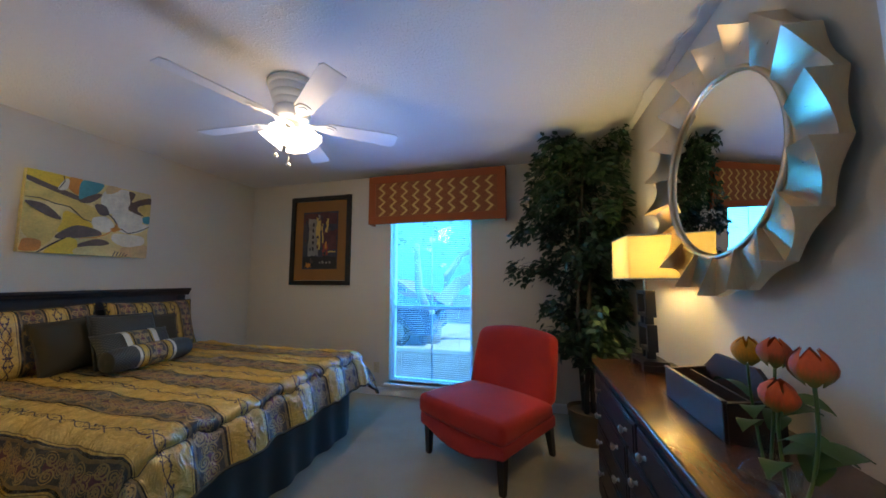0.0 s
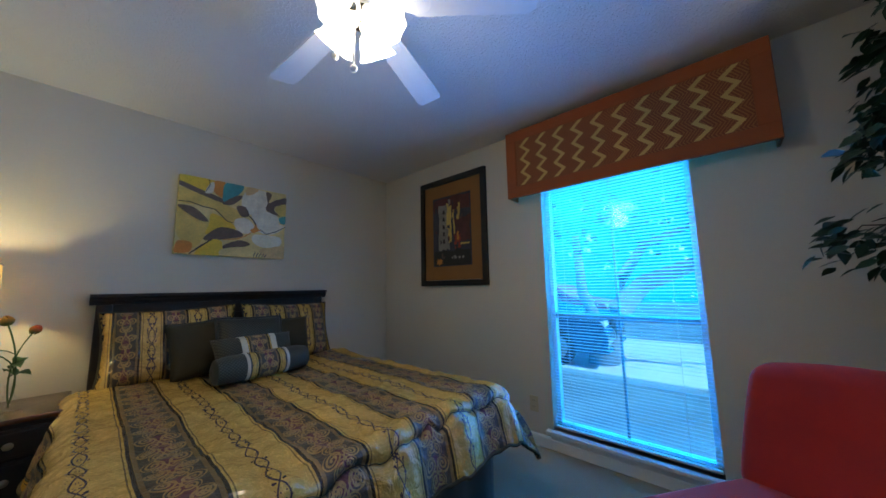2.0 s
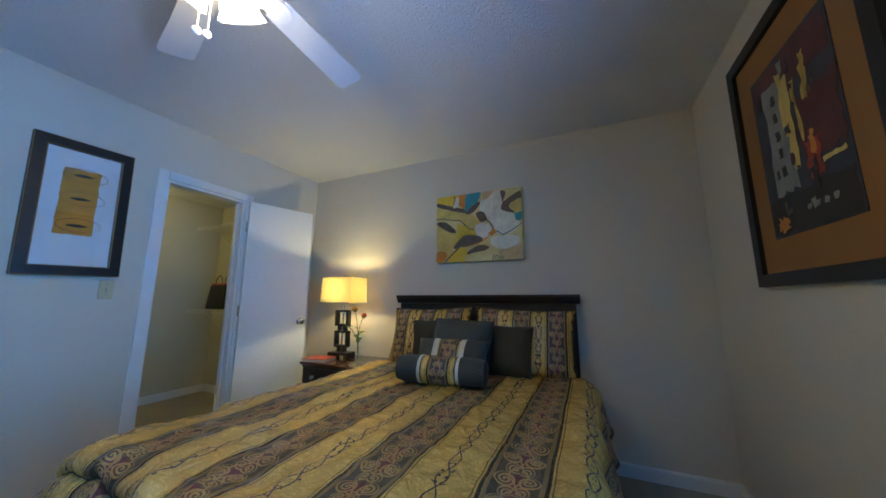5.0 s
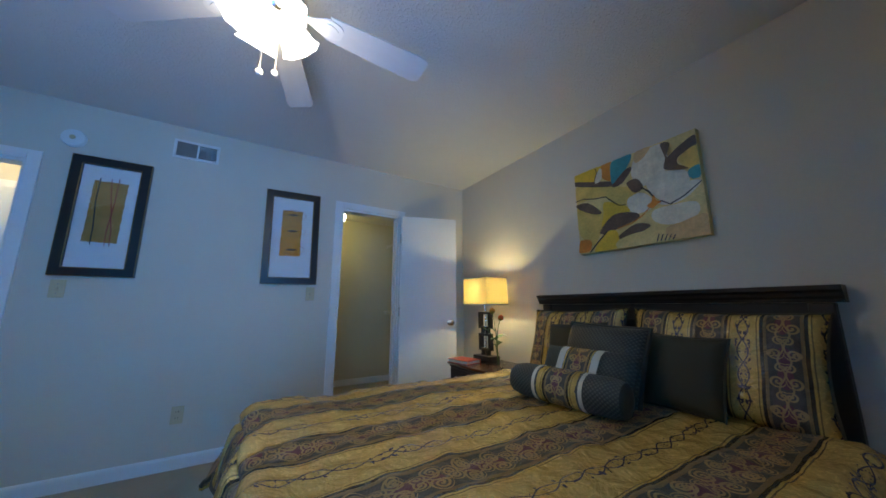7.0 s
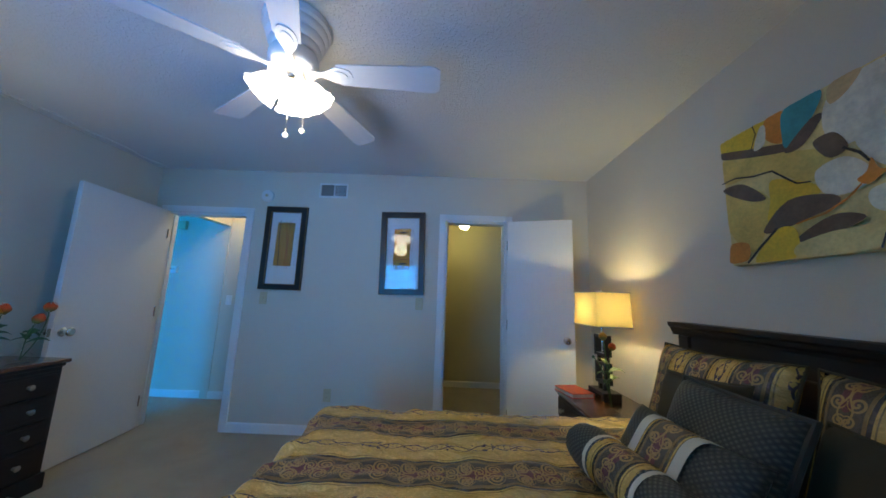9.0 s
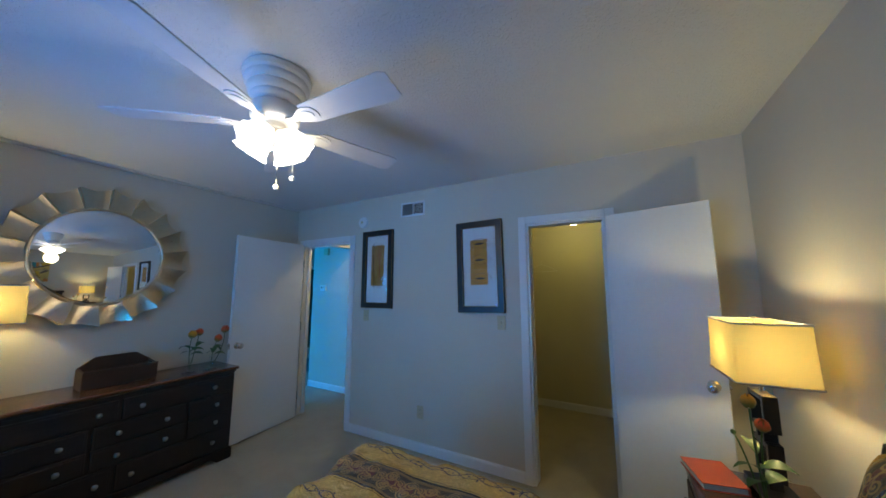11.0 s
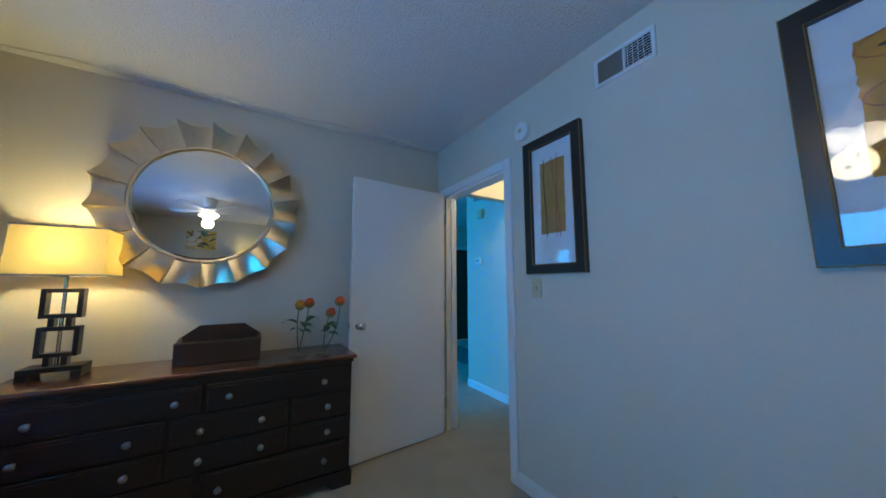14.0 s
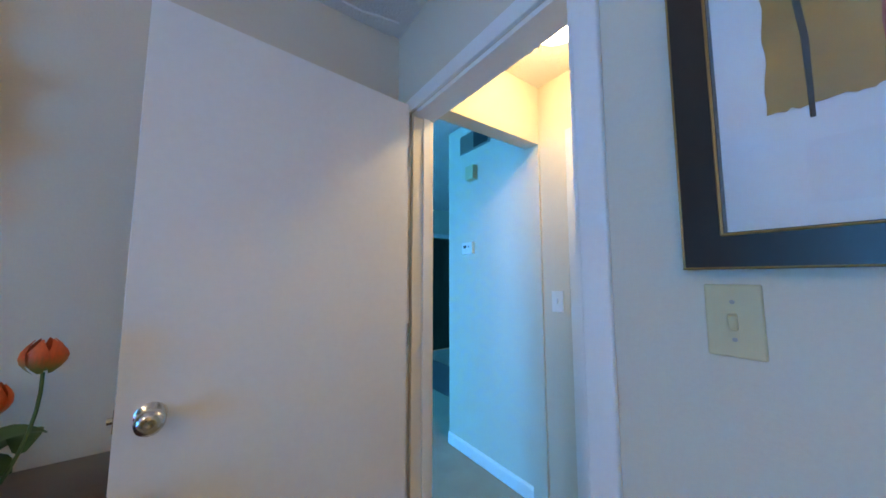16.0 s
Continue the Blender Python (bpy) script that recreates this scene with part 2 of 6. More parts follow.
    puck = nmath(nt, "ADD", nmath(nt, "MULTIPLY", nnoise(nt, 11, 4, vec=tc.outputs["UV"], distort=1.2), 1.0), nmath(nt, "MULTIPLY", scroll, 0.03))
    nt.links.new(nbump(nt, puck, 0.8, 0.03), bs.inputs["Normal"])
    return m


def valance_weave():
    """Brown herringbone ground between the gold zigzags."""
    m, nt, bs = blank("herringbone_weave")
    tc, sep = nt.nodes.new("ShaderNodeTexCoord"), nt.nodes.new("ShaderNodeSeparateXYZ")
    nt.links.new(tc.outputs["Object"], sep.inputs[0])
    tri = nmath(nt, "PINGPONG", sep.outputs[1], 0.058)
    f = nmath(nt, "GREATER_THAN", nmath(nt, "FRACT", nmath(nt, "MULTIPLY", nmath(nt, "ADD", sep.outputs[0], nmath(nt, "MULTIPLY", tri, 0.8)), 56.0)), 0.55)
    n = nnoise(nt, 300, 2)
    nt.links.new(nmix(nt, n, nmix(nt, f, (0.19, 0.040, 0.014), (0.40, 0.17, 0.05)), (0.28, 0.085, 0.025)), bs.inputs["Base Color"])
    bs.inputs["Roughness"].default_value = 0.85
    nt.links.new(nbump(nt, f, 0.3, 0.002), bs.inputs["Normal"])
    return m


def petal_cloth(name, color):
    """Silk petal, greenish at the foot and deeper in colour towards its tip."""
    m, nt, bs = blank(name)
    tc, sep = nt.nodes.new("ShaderNodeTexCoord"), nt.nodes.new("ShaderNodeSeparateXYZ")
    nt.links.new(tc.outputs["Object"], sep.inputs[0])
    n = nnoise(nt, 90, 3, stretch=(3, 3, 0.4))
    up = nmath(nt, "ADD", nmath(nt, "MULTIPLY", sep.outputs[2], 34.0), nmath(nt, "MULTIPLY_ADD", n, 0.7, -0.65))
    up.node.use_clamp = True
    nt.links.new(nmix(nt, up, (0.16, 0.15, 0.025), nmix(nt, n, tuple(c * 0.7 for c in color), color)), bs.inputs["Base Color"])
    bs.inputs["Roughness"].default_value = 0.6
    nt.links.new(nbump(nt, n, 0.2, 0.001), bs.inputs["Normal"])
    return m


def quilt_dark():
    m, nt, bs = blank("teal_grey_quilted_cloth")
    tc, sep = nt.nodes.new("ShaderNodeTexCoord"), nt.nodes.new("ShaderNodeSeparateXYZ")
    nt.links.new(tc.outputs["UV"], sep.inputs[0])
    a = nmath(nt, "PINGPONG", nmath(nt, "ADD", sep.outputs[0], sep.outputs[1]), 0.010)
    b = nmath(nt, "PINGPONG", nmath(nt, "SUBTRACT", sep.outputs[0], sep.outputs[1]), 0.009)
    h = nmath(nt, "MULTIPLY", nmath(nt, "MULTIPLY", a, b), 12000.0)
    nt.links.new(nmix(nt, h, (0.018, 0.021, 0.018), (0.105, 0.108, 0.078)), bs.inputs["Base Color"])
    bs.inputs["Roughness"].default_value, bs.inputs["Sheen Weight"].default_value = 0.6, 0.05
    nt.links.new(nbump(nt, h, 0.5, 0.004), bs.inputs["Normal"])
    return m


M_WALL = mat("beige_wall_paint", (0.64, 0.58, 0.475), 0.75, grain=130, vary=0.05, blotch=1.2, bump=0.12, depth=0.004)
M_CEIL = ceiling_stuff()
M_CARPET = carpet_stuff("beige_carpet", (0.29, 0.235, 0.15), (0.44, 0.375, 0.25))
M_TRIM = mat("white_trim_paint", (0.76, 0.76, 0.74), 0.42, grain=60, vary=0.04, bump=0.06)
M_DOOR = mat("white_door_paint", (0.74, 0.74, 0.72), 0.45, grain=45, vary=0.04, blotch=1.0, bump=0.08)
M_ESPRESSO = wood("espresso_wood", (0.007, 0.004, 0.0035), (0.022, 0.010, 0.008), 0.50, (14, 2, 14), 0.08)
M_DRTOP = wood("red_brown_wood_top", (0.06, 0.022, 0.011), (0.15, 0.055, 0.025), 0.24, (14, 2, 14), 0.5)
M_BLACKWOOD = mat("black_lacquered_wood", (0.014, 0.012, 0.012), 0.35, grain=30, vary=0.3, bump=0.05)
M_PEWTER = mat("pewter_metal", (0.36, 0.34, 0.31), 0.34, 1.0, grain=90, vary=0.1, bump=0.04)
M_CHROME = mat("satin_nickel", (0.66, 0.63, 0.58), 0.20, 1.0, grain=90, vary=0.06, bump=0.02)
M_CHAMPAGNE = mat("brushed_champagne_metal", (0.64, 0.53, 0.38), 0.30, 1.0, grain=26, vary=0.10, bump=0.05, stretch=(1, 1, 9))
M_MIRROR, _nt, _bs = blank("mirror_glass")
_bs.inputs["Base Color"].default_value, _bs.inputs["Metallic"].default_value, _bs.inputs["Roughness"].default_value = (0.86, 0.88, 0.86, 1), 1.0, 0.008
M_FANWHITE = mat("white_enamel", (0.74, 0.73, 0.71), 0.38, grain=40, vary=0.04, bump=0.03)
M_BLADE = mat("white_fan_blade", (0.66, 0.66, 0.66), 0.45, grain=30, vary=0.05, bump=0.05, stretch=(1, 8, 1))
M_GLOW = glow("lit_frosted_glass", (1.0, 0.91, 0.78), 6.0)
M_SHADE = translucent("cream_linen_shade", (0.80, 0.60, 0.22), 0.16)
M_SHADETRIM = mat("grey_shade_trim", (0.30, 0.28, 0.30), 0.8, grain=200)
M_BULB = glow("lit_bulb", (1.0, 0.78, 0.42), 12.0)
M_HALLGLOW = glow("lit_ceiling_globe", (1.0, 0.90, 0.66), 9.0)
M_RED = mat("red_woven_upholstery", (0.43, 0.022, 0.018), 0.9, grain=420, vary=0.16, blotch=4, bump=0.35, depth=0.003, sheen=0.08)
M_BED = damask("gold_striped_jacquard", 0.391, 0.0)
M_SHAM = damask("gold_striped_sham_cloth", 0.235, 0.0, half=0.054)
M_QUILT = quilt_dark()
M_CUSHION = mat("dark_olive_cloth", (0.050, 0.040, 0.020), 0.85, grain=300, vary=0.2, bump=0.25)
M_SKIRT = mat("dark_teal_cloth", (0.022, 0.030, 0.034), 0.8, grain=260, vary=0.25, bump=0.2, sheen=0.2)
M_CREAM = mat("cream_satin_band", (0.62, 0.56, 0.42), 0.4, grain=120, vary=0.06)
M_VALEDGE = mat("rust_orange_cloth", (0.34, 0.085, 0.022), 0.85, grain=320, vary=0.14, bump=0.25)
M_VALWEAVE = valance_weave()
M_GOLDCLOTH = mat("gold_braid", (0.60, 0.38, 0.12), 0.75, grain=300, vary=0.15)
# Blue of the window light is put into the white slats' colour.
M_SLAT = translucent("daylight_blue_blind_slat", (0.68, 0.77, 0.94), 0.55, 0.5, 60)
M_VINYL = mat("white_window_vinyl", (0.78, 0.79, 0.80), 0.4, grain=60, vary=0.04)
M_PANE = glass("window_pane", (0.96, 0.98, 1.0))
M_PICPANE = glass("picture_glass", gloss=1.2)
M_VASE = glass("clear_vase_glass", (0.96, 0.98, 0.97), 0.55)
M_PLASTIC = mat("ivory_plastic", (0.56, 0.47, 0.28), 0.4, grain=60, vary=0.04, bump=0.02)
M_WHITEPL = mat("white_plastic", (0.74, 0.74, 0.72), 0.4, grain=60, vary=0.04, bump=0.02)
M_DARK = mat("dark_display_and_hole_shade", (0.02, 0.02, 0.02), 0.7)
M_LEAF = mat("ficus_leaf", (0.012, 0.042, 0.013), 0.45, grain=60, vary=0.5, blotch=9, bump=0.1)
M_STEM = mat("green_stem", (0.05, 0.11, 0.025), 0.5, grain=50, vary=0.25)
M_TULIPR = petal_cloth("orange_red_petal", (0.78, 0.10, 0.015))
M_TULIPY = petal_cloth("orange_yellow_petal", (0.82, 0.32, 0.012))
M_LEATHER = mat("brown_leather", (0.050, 0.022, 0.014), 0.42, grain=160, vary=0.25, bump=0.15)
M_BOOK = mat("orange_red_cover", (0.55, 0.085, 0.03), 0.5, grain=90, vary=0.08)
M_PAGES = mat("cream_pages", (0.66, 0.60, 0.46), 0.85, grain=200, vary=0.1)
M_BASKET = mat("woven_wicker", (0.13, 0.085, 0.045), 0.8, grain=120, vary=0.4, bump=0.6, depth=0.008, stretch=(1, 1, 3))
M_MATWHITE = mat("white_picture_mat", (0.72, 0.74, 0.74), 0.8, grain=160, vary=0.03)
M_OCHRE = mat("ochre_picture_mat", (0.30, 0.135, 0.035), 0.8, grain=160, vary=0.08)
M_GOLDLINE = mat("rubbed_gold_edge", (0.30, 0.17, 0.05), 0.45, 0.3, grain=60, vary=0.4)
M_CLOSETWALL = mat("cream_closet_paint", (0.60, 0.555, 0.40), 0.8, grain=130, vary=0.05, bump=0.1)
M_WIRE = mat("white_coated_wire", (0.70, 0.68, 0.60), 0.4, grain=60, vary=0.03)
M_BAG = mat("black_nylon", (0.018, 0.018, 0.02), 0.6, grain=300, vary=0.2)
M_BROWNDOOR = wood("dark_brown_panel", (0.030, 0.020, 0.013), (0.06, 0.040, 0.026), 0.5, (14, 14, 2))
# Blue of the outdoor light is mixed into the grass colour.
M_GRASS = mat("daylight_tinted_lawn", (0.20, 0.32, 0.36), 0.95, grain=90, vary=0.5, blotch=1.5, bump=0.6, depth=0.03)
M_PAVE = mat("pale_concrete", (0.80, 0.79, 0.77), 0.85, grain=70, vary=0.12, blotch=0.8)


def paint(name, color, vary=0.30):
    return mat(name, color, 0.55, grain=70, vary=vary, blotch=9, bump=0.12, depth=0.002)


P_CREAM = paint("cream_paint", (0.70, 0.56, 0.24))
P_WHITE = paint("warm_white_paint", (0.70, 0.66, 0.54))
P_YELLOW = paint("yellow_paint", (0.74, 0.50, 0.045))
P_SAND = paint("sand_paint", (0.66, 0.48, 0.13))
P_ORANGE = paint("orange_paint", (0.62, 0.23, 0.035))
P_TEAL = paint("teal_paint", (0.04, 0.27, 0.30))
P_BROWN = paint("umber_paint", (0.13, 0.085, 0.06), 0.4)
P_BLACK = paint("black_paint", (0.03, 0.025, 0.022))
P_PEACH = paint("peach_paint", (0.62, 0.42, 0.20))
P_TAN = paint("tan_paper", (0.42, 0.215, 0.045), 0.25)
P_AMBER = paint("amber_paper", (0.62, 0.26, 0.02), 0.25)
P_REDLINE = paint("red_line_paint", (0.33, 0.05, 0.03))
P_NIGHT = paint("night_blue_paint", (0.045, 0.045, 0.060), 0.5)
P_PLUM = paint("plum_paint", (0.10, 0.028, 0.028), 0.5)
P_STONE = paint("stone_grey_paint", (0.26, 0.25, 0.22), 0.35)


# ---- mesh helpers ----
def box(bm, c, s, bevel=0.0, m=None, seg=2):
    r = bmesh.ops.create_cube(bm, size=1.0, matrix=Matrix.Translation(c) @ Matrix.Diagonal((*s, 1)))
    vs = r["verts"]
    if bevel:
        es = {e for v in vs for e in v.link_edges}
        r = bmesh.ops.bevel(bm, geom=list(es), offset=bevel, segments=seg, affect="EDGES", profile=0.5)
        vs = list({v for f in r["faces"] for v in f.verts} | {v for v in vs if v.is_valid})
    if m is not None:
        bmesh.ops.transform(bm, matrix=m, verts=vs)
    return vs


def block(lo, hi, bevel=0.0):
    bm = bmesh.new()
    box(bm, [(a + b) / 2 for a, b in zip(lo, hi)], [b - a for a, b in zip(lo, hi)], bevel)
    return bm


def tube(bm, pts, radii, n=8, cap=True):
    """A round bar along a line of points."""
    pts = [Vector(p) for p in pts]
    if isinstance(radii, (int, float)):
        radii = [radii] * len(pts)
    rings = []
    for i, p in enumerate(pts):
        d = (pts[min(i + 1, len(pts) - 1)] - pts[max(i - 1, 0)]).normalized()
        a = d.cross(Vector((0, 0, 1)) if abs(d.z) < 0.95 else Vector((1, 0, 0))).normalized()
        b = d.cross(a)
        rings.append([bm.verts.new(p + radii[i] * (math.cos(k * math.tau / n) * a + math.sin(k * math.tau / n) * b)) for k in range(n)])
    for r0, r1 in zip(rings, rings[1:]):
        for k in range(n):
            bm.faces.new((r0[k], r0[(k + 1) % n], r1[(k + 1) % n], r1[k]))
    if cap:
        bm.faces.new(rings[0][::-1])
        bm.faces.new(rings[-1])


def lathe(bm, profile, n=24, at=(0, 0, 0), wave=0.0, waves=0):
    """Turned shape about z from (radius, height) rows; wave flutes the rim."""
    rings = []
    for i, (r, z) in enumerate(profile):
        row = []
        for k in range(n):
            a = k * math.tau / n
            rr = r * (1 + wave * (i / len(profile)) ** 2 * math.cos(waves * a))
            row.append(bm.verts.new((at[0] + rr * math.cos(a), at[1] + rr * math.sin(a), at[2] + z)))
        rings.append(row)
    for r0, r1 in zip(rings, rings[1:]):
        for k in range(n):
            bm.faces.new((r0[k], r0[(k + 1) % n], r1[(k + 1) % n], r1[k]))
    return rings


def prism(bm, pts, z0, z1, m=None):
    """A flat outline in local x, y drawn out from z0 to z1."""
    lo, hi = [bm.verts.new((x, y, z0)) for x, y in pts], [bm.verts.new((x, y, z1)) for x, y in pts]
    n = len(pts)
    bm.faces.new(lo[::-1])
    bm.faces.new(hi)
    for k in range(n):
        bm.faces.new((lo[k], lo[(k + 1) % n], hi[(k + 1) % n], hi[k]))
    if m is not None:
        bmesh.ops.transform(bm, matrix=m, verts=lo + hi)


def smooth_loop(pts, steps=5):
    """A closed Catmull-Rom line through the points."""
    out, n = [], len(pts)
    for i in range(n):
        p0, p1, p2, p3 = (Vector(pts[(i + k) % n]) for k in (-1, 0, 1, 2))
        for s in range(steps):
            t = s / steps
            out.append(0.5 * (2 * p1 + (p2 - p0) * t + (2 * p0 - 5 * p1 + 4 * p2 - p3) * t * t + (3 * p1 - p0 - 3 * p2 + p3) * t ** 3))
    return [(p.x, p.y) for p in out]


def mesh_of(name, bm, material, smooth=None):
    me = bpy.data.meshes.new(name)
    bmesh.ops.recalc_face_normals(bm, faces=bm.faces)
    bm.to_mesh(me)
    bm.free()
    if material:
        me.materials.append(material)
    if smooth is not None:
        me.polygons.foreach_set("use_smooth", [True] * len(me.polygons))
        if smooth < 179:
            me.set_sharp_from_angle(angle=radians(smooth))
    return me


def part(name, bm, material, parent, label="", smooth=None):
    ob = new(name, mesh_of(name, bm, material, smooth))
    ob.parent = parent
    return tagged(ob, label)


def again(name, ob, m, parent):
    """Another object on the same mesh."""
    o = new(name, ob.data)
    o.parent, o.matrix_basis = parent, m
    return o


def thing(name, label, category, m=None, group="", kind=""):
    ob = new(name)
    ob.empty_display_size = 0.1
    if m is not None:
        ob.matrix_basis = m
    return tagged(ob, label, category, group, kind)


def structure(name, bm, material, label="", category="", smooth=None):
    ob = new(name, mesh_of(name, bm, material, smooth))
    return tagged(ob, label, category, kind="structure")


def walls_pose(side, along, z, off=0.0):
    """Local x to the viewer's right, y up, z out of the wall."""
    axes = {"west": ((0, 1, 0), (1, 0, 0)), "north": ((1, 0, 0), (0, -1, 0)), "south": ((-1, 0, 0), (0, 1, 0)), "east": ((0, -1, 0), (-1, 0, 0))}
    right, out = (Vector(v) for v in axes[side])
    at = {"west": (X0 + off, along, z), "north": (along, Y1 - off, z), "south": (along, Y0 + off, z), "east": (X1 - off, along, z)}[side]
    m = Matrix((right, (0, 0, 1), out)).transposed().to_4x4()
    if side == "east":
        return EAST @ Matrix.Translation((-off, along - 1.69, z)) @ m
    return Matrix.Translation(at) @ m


# ---- room ----
LX, LY0 = 6.2, -4.4  # the living room's far walls
bm = bmesh.new()
box(bm, ((X0 - 0.2 + LX + 0.2) / 2, (LY0 + Y1) / 2, -0.06), (LX - X0 + 0.4, Y1 - LY0 + 0.2, 0.12))
structure("floor", bm, M_CARPET, "beige cut-pile carpet over the whole floor", "floor")
structure("ceiling", block((X0 - T, Y0 - T, H), (3.25, Y1 + 0.16, H + 0.1)), M_CEIL, "white popcorn-textured ceiling", "ceiling")
structure("wall_west", block((X0 - T, Y0 - T, 0), (X0, Y1 + 0.16, H)), M_WALL, "plain beige painted wall behind the bed", "wall")
bm = block((0, -1.80, 0), (T, Y1 - 1.69, H))
bmesh.ops.transform(bm, matrix=EAST, verts=bm.verts)
structure("wall_east", bm, M_WALL, "plain beige painted wall behind the dresser", "wall")

WX0, WX1, WZ0, WZ1 = 0.54, 1.485, 0.14, 2.02
bm = bmesh.new()
for lo, hi in (((X0, Y1, 0), (WX0, Y1 + 0.16, H)), ((WX1, Y1, 0), (3.15, Y1 + 0.16, H)), ((WX0, Y1, 0), (WX1, Y1 + 0.16, WZ0)), ((WX0, Y1, WZ1), (WX1, Y1 + 0.16, H))):
    box(bm, [(a + b) / 2 for a, b in zip(lo, hi)], [b - a for a, b in zip(lo, hi)])
structure("wall_north", bm, M_WALL, "beige painted wall with a tall window", "wall")

CX0, CX1, EX0, EX1, DH = -0.635, -0.042, 1.952, 2.765, 2.035
bm = bmesh.new()
for x0, x1, z0, z1 in ((X0, CX0, 0, H), (CX0, CX1, DH, H), (CX1, EX0, 0, H), (EX0, EX1, DH, H), (EX1, X1 + T, 0, H)):
    box(bm, ((x0 + x1) / 2, -T / 2, (z0 + z1) / 2), (x1 - x0, T, z1 - z0))
structure("wall_south", bm, M_WALL, "beige painted wall with closet and entry doorways", "wall")


def baseboard(x0, y0, x1, y1, nx, ny):
    """White skirting with a rounded top, from point to point; (nx, ny) points into the room."""
    ln = math.hypot(x1 - x0, y1 - y0)
    prof = [(0, 0), (0.014, 0), (0.014, 0.066), (0.011, 0.076), (0.004, 0.083), (0, 0.084)]
    b = bmesh.new()
    prism(b, prof, 0, ln)
    d = Vector(((x1 - x0) / ln, (y1 - y0) / ln, 0))
    m = Matrix(((nx, 0, d.x, x0), (ny, 0, d.y, y0), (0, 1, 0, 0.002), (0, 0, 0, 1)))
    bmesh.ops.transform(b, matrix=m, verts=b.verts)
    structure("baseboard", b, M_TRIM, "white painted wooden baseboard", "baseboard")


EAST_ENDS = [tuple((EAST @ Vector((0, y, 0)))[:2]) for y in (-1.68, Y1 - 1.70)]
baseboard(X0, Y0, X0, Y1, 1, 0)
baseboard(X0, Y1, X1, Y1, 0, -1)
baseboard(*EAST_ENDS[0], *EAST_ENDS[1], -1, 0)
baseboard(CX1 + 0.066, Y0, EX0 - 0.066, Y0, 0, 1)
baseboard(X0, Y0, CX0 - 0.066, Y0, 0, 1)


def casing(name, x0, x1, y, ny, label):
    """Door casing and jamb lining round an opening in a wall along x."""
    b = bmesh.new()
    w, t = 0.064, 0.016
    for a, c in ((x0 - w, x0), (x1, x1 + w)):
        box(b, ((a + c) / 2, y + ny * t / 2, (DH + w) / 2), (w, t, DH + w), 0.004)
    box(b, ((x0 + x1) / 2, y + ny * t / 2, DH + w / 2), (x1 - x0 - 0.001, t, w), 0.004)
    for a in (x0 + 0.009, x1 - 0.009):
        box(b, (a, y - ny * T / 2, DH / 2), (0.018, T - 0.002, DH))
        box(b, (a + (0.014 if a < (x0 + x1) / 2 else -0.014), y - ny * (T * 0.62), DH / 2), (0.011, 0.034, DH - 0.02))
    box(b, ((x0 + x1) / 2, y - ny * T / 2, DH - 0.009), (x1 - x0 - 0.037, T - 0.004, 0.018))
    return structure(name, b, M_TRIM, label, "door trim")


casing("door_frame_closet", CX0, CX1, 0, 1, "white painted casing round the closet doorway")
casing("door_frame_entry", EX0, EX1, 0, 1, "white painted casing round the entry doorway")


def knob(bm_m, parent, name="door_knob"):
    b = bmesh.new()
    lathe(b, [(0.0, 0), (0.032, 0), (0.032, 0.004), (0.026, 0.008), (0.013, 0.012), (0.012, 0.03), (0.024, 0.038), (0.030, 0.050), (0.028, 0.062), (0.018, 0.068), (0.008, 0.069), (0.0, 0.067)], 20)
    bmesh.ops.transform(b, matrix=bm_m, verts=b.verts)
    return part(name, b, M_CHROME, parent, "satin nickel round knob", 50)


def flush_door(name, hinge, angle, width, label, thick=0.035):
    """A flush door leaf; local x runs from the hinge to the free edge."""
    d = thing(name, label, "door", pose(*hinge, 0, 0, angle), kind="structure")
    part("leaf", block((0, -thick / 2, 0.012), (width, thick / 2, 2.032), 0.002), M_DOOR, d)
    for s in (1, -1):
        knob(pose(width - 0.065, s * thick / 2, 0.942, -90 * s), d)
    b = bmesh.new()
    box(b, (width, 0, 0.942), (0.004, 0.022, 0.055), 0.001)
    tube(b, [(width, 0, 0.942), (width + 0.012, 0, 0.942)], 0.008, 10)
    part("latch", b, M_CHROME, d)
    for z in (0.25, 1.05, 1.80):
        b = bmesh.new()
        tube(b, [(-0.004, thick / 2 + 0.004, z - 0.045), (-0.004, thick / 2 + 0.004, z + 0.045)], 0.006, 8)
        part("hinge", b, M_CHROME, d)
    return d


flush_door("door_1", (2.718, 0.05, 0), 95.5, 0.825, "white flush bedroom door standing open against the dresser")
flush_door("door_2", (-0.648, 0.045, 0), 163, 0.585, "white flush closet door standing wide open")


